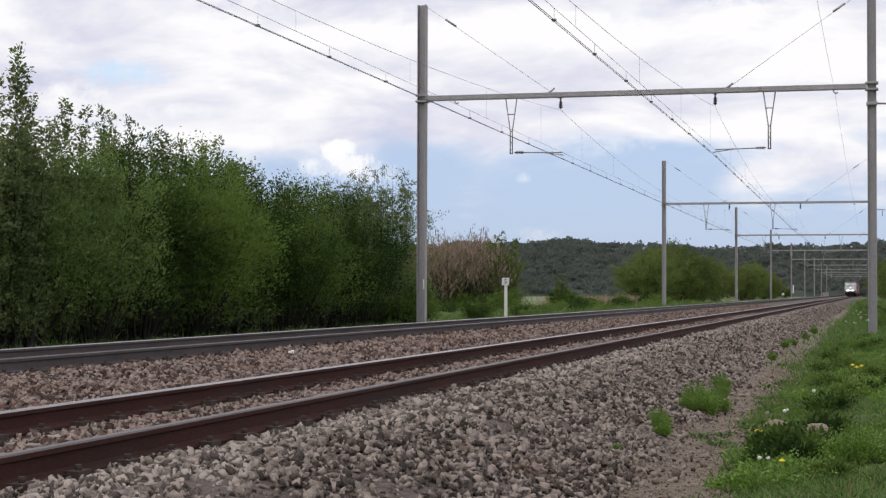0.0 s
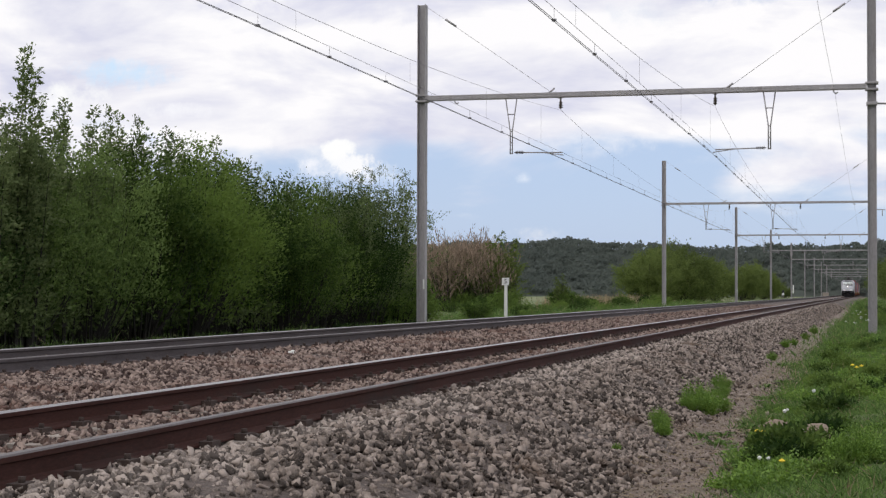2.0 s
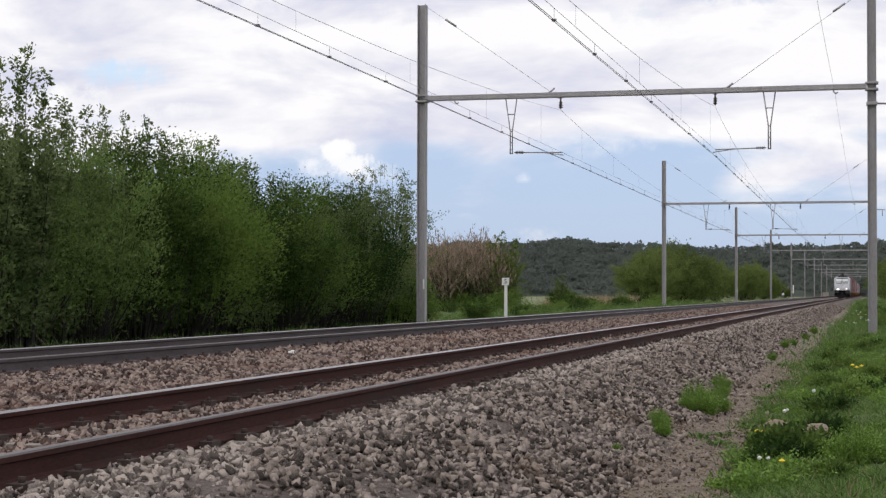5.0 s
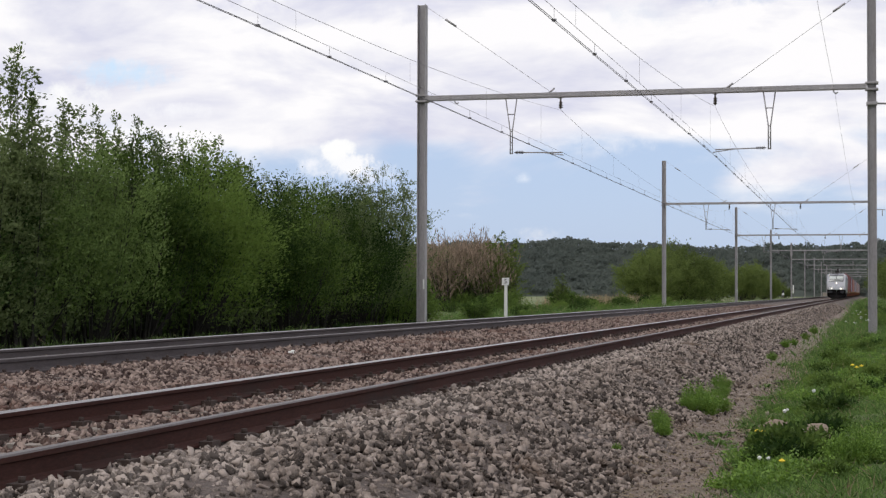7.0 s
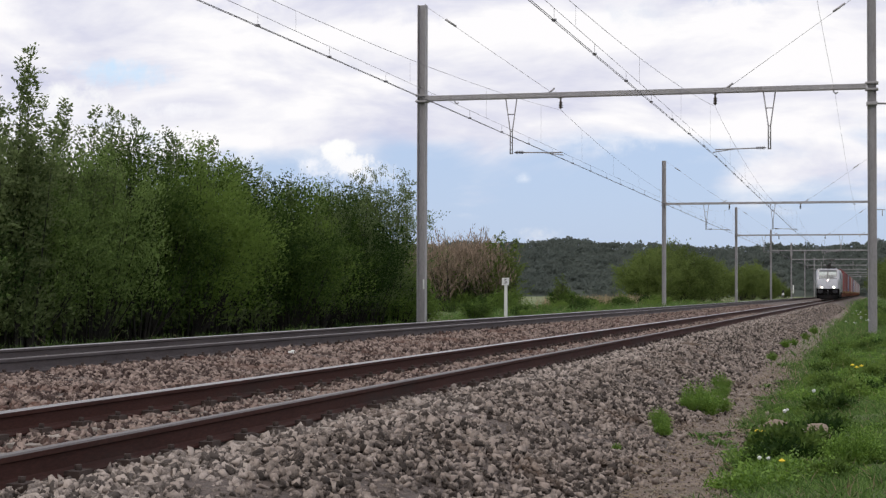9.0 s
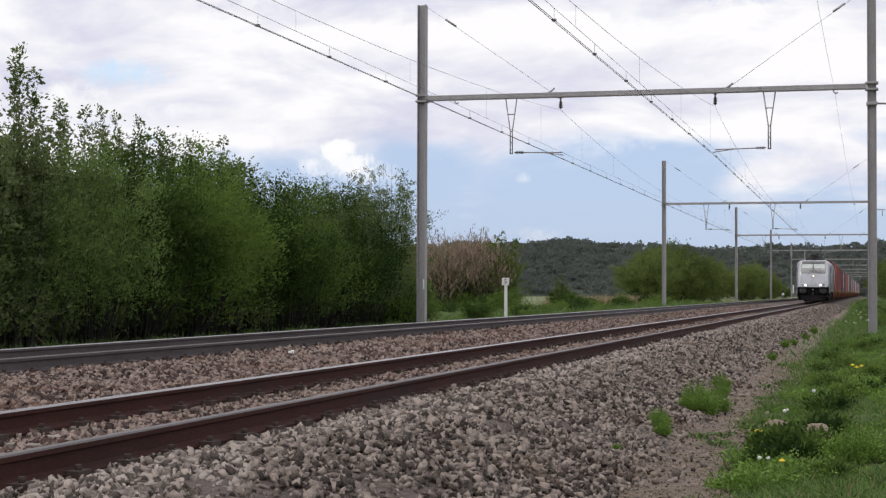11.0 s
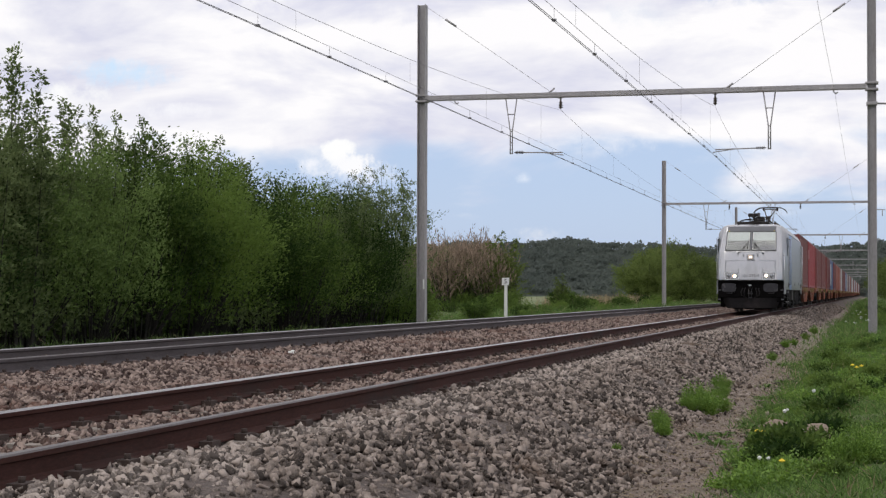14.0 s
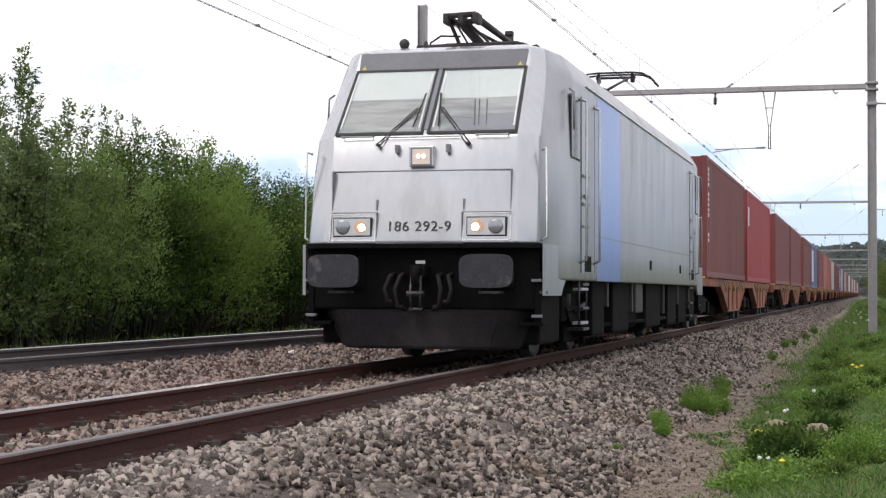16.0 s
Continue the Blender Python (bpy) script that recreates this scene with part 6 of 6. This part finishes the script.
def build_flower(name, head, stem, material, label, group):
    flower = thing(name, label, "flower", group)
    part("stem", add_path(bmesh.new(), [(0, 0, 0), (0.01, 0, stem * 0.6), (0.0, 0.01, stem)], 0.004, 5), M_LEAF_BRIGHT, flower)
    bm = bmesh.new()
    if name == "dandelion_clock":
        bmesh.ops.create_icosphere(bm, subdivisions=2, radius=head)
        for v in bm.verts:
            v.co = v.co * random.uniform(0.8, 1.15) + Vector((0, 0, stem))
    elif name == "cow_parsley":
        for k in range(40):
            a, r = random.uniform(0, 6.28), head * math.sqrt(random.uniform(0, 1))
            c = Vector((math.cos(a) * r, math.sin(a) * r, stem + random.uniform(-0.02, 0.03)))
            q = [bm.verts.new(c + Vector((random.uniform(-0.02, 0.02), random.uniform(-0.02, 0.02), random.uniform(0, 0.012)))) for _ in range(4)]
            bm.faces.new(q[:3])
            bm.faces.new((q[0], q[2], q[3]))
    else:
        ring = [bm.verts.new(Vector((math.cos(2 * math.pi * k / 28) * head * (1.0 if k % 2 else 0.78), math.sin(2 * math.pi * k / 28) * head * (1.0 if k % 2 else 0.78), stem + 0.006))) for k in range(28)]
        top, under = bm.verts.new((0, 0, stem + 0.022)), bm.verts.new((0, 0, stem - 0.004))
        for k in range(28):
            bm.faces.new((ring[k], ring[(k + 1) % 28], top))
            bm.faces.new((ring[(k + 1) % 28], ring[k], under))
    part("head", bm, material, flower)
    return flower


def on_ground(x, y, turn=0.0, lift=0.0):
    return pose(x, y, float(ground_z(x)) + lift, 0, 0, turn)


def scatter_weeds():
    rng = np.random.default_rng(77)
    made = []

    def put(ob, spots):
        for x, y, s in spots:
            if 15.75 < y < 17.6 and 3.9 < x < 4.7 and s > 0.9:
                continue
            ob.scale = (s, s, s)
            copy_thing(ob, on_ground(x, y, rng.uniform(0, 360)))
        made.append(ob)

    dock = build_clump("dock_weed", 3, 1100, 0.30, 0.25, 0.058, M_LEAF, "dark broad-leaved weed clump in the grass", "weeds")
    put(dock, [(4.24, 14.3, 1.1), (4.40, 14.5, 1.0), (4.30, 14.0, 0.7), (4.5, 19.5, 0.9), (4.7, 22.5, 0.9), (4.3, 24.5, 0.8), (4.95, 27.0, 1.0), (4.55, 30.5, 1.0), (4.2, 35.0, 0.9), (4.8, 40.0, 1.1)] + [(rng.uniform(4.0, 5.7), rng.uniform(12.5, 50), rng.uniform(0.4, 0.8)) for _ in range(45)])
    bright = build_clump("nettle_clump", 5, 2600, 0.31, 0.46, 0.032, M_LEAF_BRIGHT, "bright green leafy weed clump", "weeds")
    put(bright, [(3.05, 19.7, 0.66), (2.93, 20.1, 0.72), (3.16, 20.4, 0.55), (2.87, 19.5, 0.42), (2.90, 23.6, 0.55), (2.98, 22.6, 0.45), (2.90, 16.6, 0.42), (2.84, 17.0, 0.40), (2.96, 16.3, 0.30), (2.83, 14.1, 0.16), (4.77, 13.55, 0.72), (4.88, 13.8, 0.6), (2.86, 42.5, 0.5), (2.95, 35.2, 0.4), (2.95, 45.0, 0.45), (3.0, 52.0, 0.5), (3.0, 60.0, 0.6)])
    short = build_clump("clover_patch", 6, 1300, 0.42, 0.12, 0.036, M_LEAF_BRIGHT, "low spreading bright green weed patch", "weeds")
    put(short, [(4.35, 13.1, 0.9), (4.62, 12.7, 0.8), (4.15, 12.8, 0.7)] + [(rng.uniform(4.0, 5.7), rng.uniform(11.5, 55), rng.uniform(0.4, 1.0)) for _ in range(110)])
    ragged = build_weed("plantain_weed", 9, 26, 0.10, 0.02, 0.17, 0.03, M_BLADE, "small ragged green weed on the trodden path", "weeds")
    put(ragged, [(rng.uniform(3.2, 4.1), rng.uniform(13, 40), rng.uniform(0.6, 1.2)) for _ in range(30)])
    put(build_flower("dandelion", 0.022, 0.16, M_PETAL, "yellow dandelion flower on a short stem", "dandelions"), [(3.95, 15.2, 1.2), (4.00, 15.3, 1.1), (4.33, 12.1, 1.2), (4.75, 25.5, 1.6), (4.82, 25.9, 1.6), (4.68, 26.4, 1.6)])
    put(build_flower("dandelion_clock", 0.020, 0.20, M_FLUFF, "white dandelion seed head on a thin stem", "seed heads"), [(4.08, 17.6, 1.0), (4.28, 20.6, 1.1), (4.36, 15.3, 0.8), (4.12, 12.9, 0.8), (4.18, 13.0, 0.7), (4.07, 18.4, 0.8), (4.52, 15.1, 0.7)])
    put(build_flower("cow_parsley", 0.07, 0.5, M_FLUFF, "tall white cow parsley in flower on the bank", "cow parsley"), [(rng.uniform(4.1, 5.0), rng.uniform(48, 85), rng.uniform(0.8, 1.2)) for _ in range(16)])
    for ob in made:
        for c in ob.children_recursive:
            bpy.data.objects.remove(c)
        bpy.data.objects.remove(ob)
    for (x, y), sx in zip(BOULDERS, (0.17, 0.13)):
        bm = bmesh.new()
        bmesh.ops.create_icosphere(bm, subdivisions=3, radius=1)
        for v in bm.verts:
            v.co *= 1 + 0.28 * noise.noise(v.co * 1.7 + Vector((x, y, 0)))
            v.co = Vector((v.co.x * sx, v.co.y * sx * 0.8, v.co.z * sx * 0.75))
        tagged(part("boulder", bm, M_ROCK), "tan weathered boulder half sunk in the grass", "rock").matrix_basis = on_ground(x, y, 30, 0.05)


scatter_weeds()


def lay_pebbles():
    """Two pale stones that stand out on the ballast."""
    for x, y, r, seed in ((1.31, 16.26, 0.028, 3), (-3.29, 22.90, 0.045, 7)):
        bm = bmesh.new()
        bmesh.ops.create_icosphere(bm, subdivisions=2, radius=1)
        for v in bm.verts:
            v.co *= 1 + 0.35 * noise.noise(v.co * 1.3 + Vector((seed, 0, 0)))
            v.co = Vector((v.co.x * r * 1.3, v.co.y * r, v.co.z * r * 0.7))
        tagged(part("pebble", bm, M_WHITE), "small chalky white stone lying on the ballast", "stone", "white stones").matrix_basis = on_ground(x, y, 40, 0.035)


lay_pebbles()


def build_lineside():
    sign = thing("distance_post", "white hectometre post with a black digit", "sign", at=on_ground(-9.5, 65.9))
    part("post", add_box(bmesh.new(), (-0.06, -0.05, -0.1), (0.06, 0.05, 1.55), 0.008), M_WHITE, sign)
    board = part("plate", add_box(bmesh.new(), (-0.15, -0.075, 1.55), (0.15, -0.05, 1.85), 0.006), M_WHITE, sign)
    text_mesh("5", 0.26, pose(0.0, -0.079, 1.70, 90), "digit", M_BLACK, board, "black painted digit")
    hut = thing("relay_cabinet", "light grey relay cabinet beside the far track", "cabinet", at=on_ground(-9.2, 560))
    part("body", add_box(bmesh.new(), (-1.0, -0.6, 0), (1.0, 0.6, 1.5), 0.03), M_CONCRETE, hut)
    part("roof", add_box(bmesh.new(), (-1.08, -0.68, 1.5), (1.08, 0.68, 1.6), 0.02), M_POLE, hut)
    part("door", add_box(bmesh.new(), (-0.8, -0.62, 0.1), (0.8, -0.595, 1.4), 0.01), M_CONCRETE, hut)
    signal = thing("signal_post", "dark trackside signal post with a white marker", "signal", at=on_ground(-8.6, 270.7))
    part("post", add_tube(bmesh.new(), (0, 0, -0.1), (0, 0, 1.6), 0.05), M_POLE, signal)
    part("marker", add_box(bmesh.new(), (-0.16, -0.08, 0.95), (0.16, -0.05, 1.25), 0.01), M_WHITE, signal)
    part("head", add_box(bmesh.new(), (-0.18, -0.1, 1.3), (0.18, 0.1, 1.75), 0.03), M_BLACK, signal)
    board = thing("marker_board", "narrow white marker board on a steel post", "sign", at=on_ground(-8.6, 307.2))
    part("post", add_tube(bmesh.new(), (0, 0, -0.1), (0, 0, 2.75), 0.04), M_POLE, board)
    part("plate", add_box(bmesh.new(), (-0.12, -0.07, 1.2), (0.12, -0.045, 2.7), 0.008), M_WHITE, board)


build_lineside()

# ---- what moves ----
def motions():
    ticks = [0.5 * i for i in range(33)]
    for ob, back in TRAIN:
        rows = [(t, pose(0.02, NOSE + SPEED * (16 - t) + back, 0)) for t in ticks]
        walk(ob, rows)
    for ob, y in AXLES:
        rows = [(i / FPS, pose(0, y, 0.625, math.degrees(SPEED / 0.625 * i / FPS))) for i in range(16 * FPS + 1)]
        walk(ob, rows)
    for ob, phase, amount in SWAYING:
        base = ob.matrix_basis.copy()
        at, turn, grow = base.decompose()
        rows = []
        for t in ticks:
            lean = amount * (math.sin(phase + t * 1.9) + 0.6 * math.sin(phase * 2 + t * 0.7) + 0.5)
            rows.append((t, Matrix.Translation(at) @ pose(0, 0, 0, 0.5 * lean * math.sin(phase), lean, 0) @ turn.to_matrix().to_4x4()))
        walk(ob, rows)


motions()
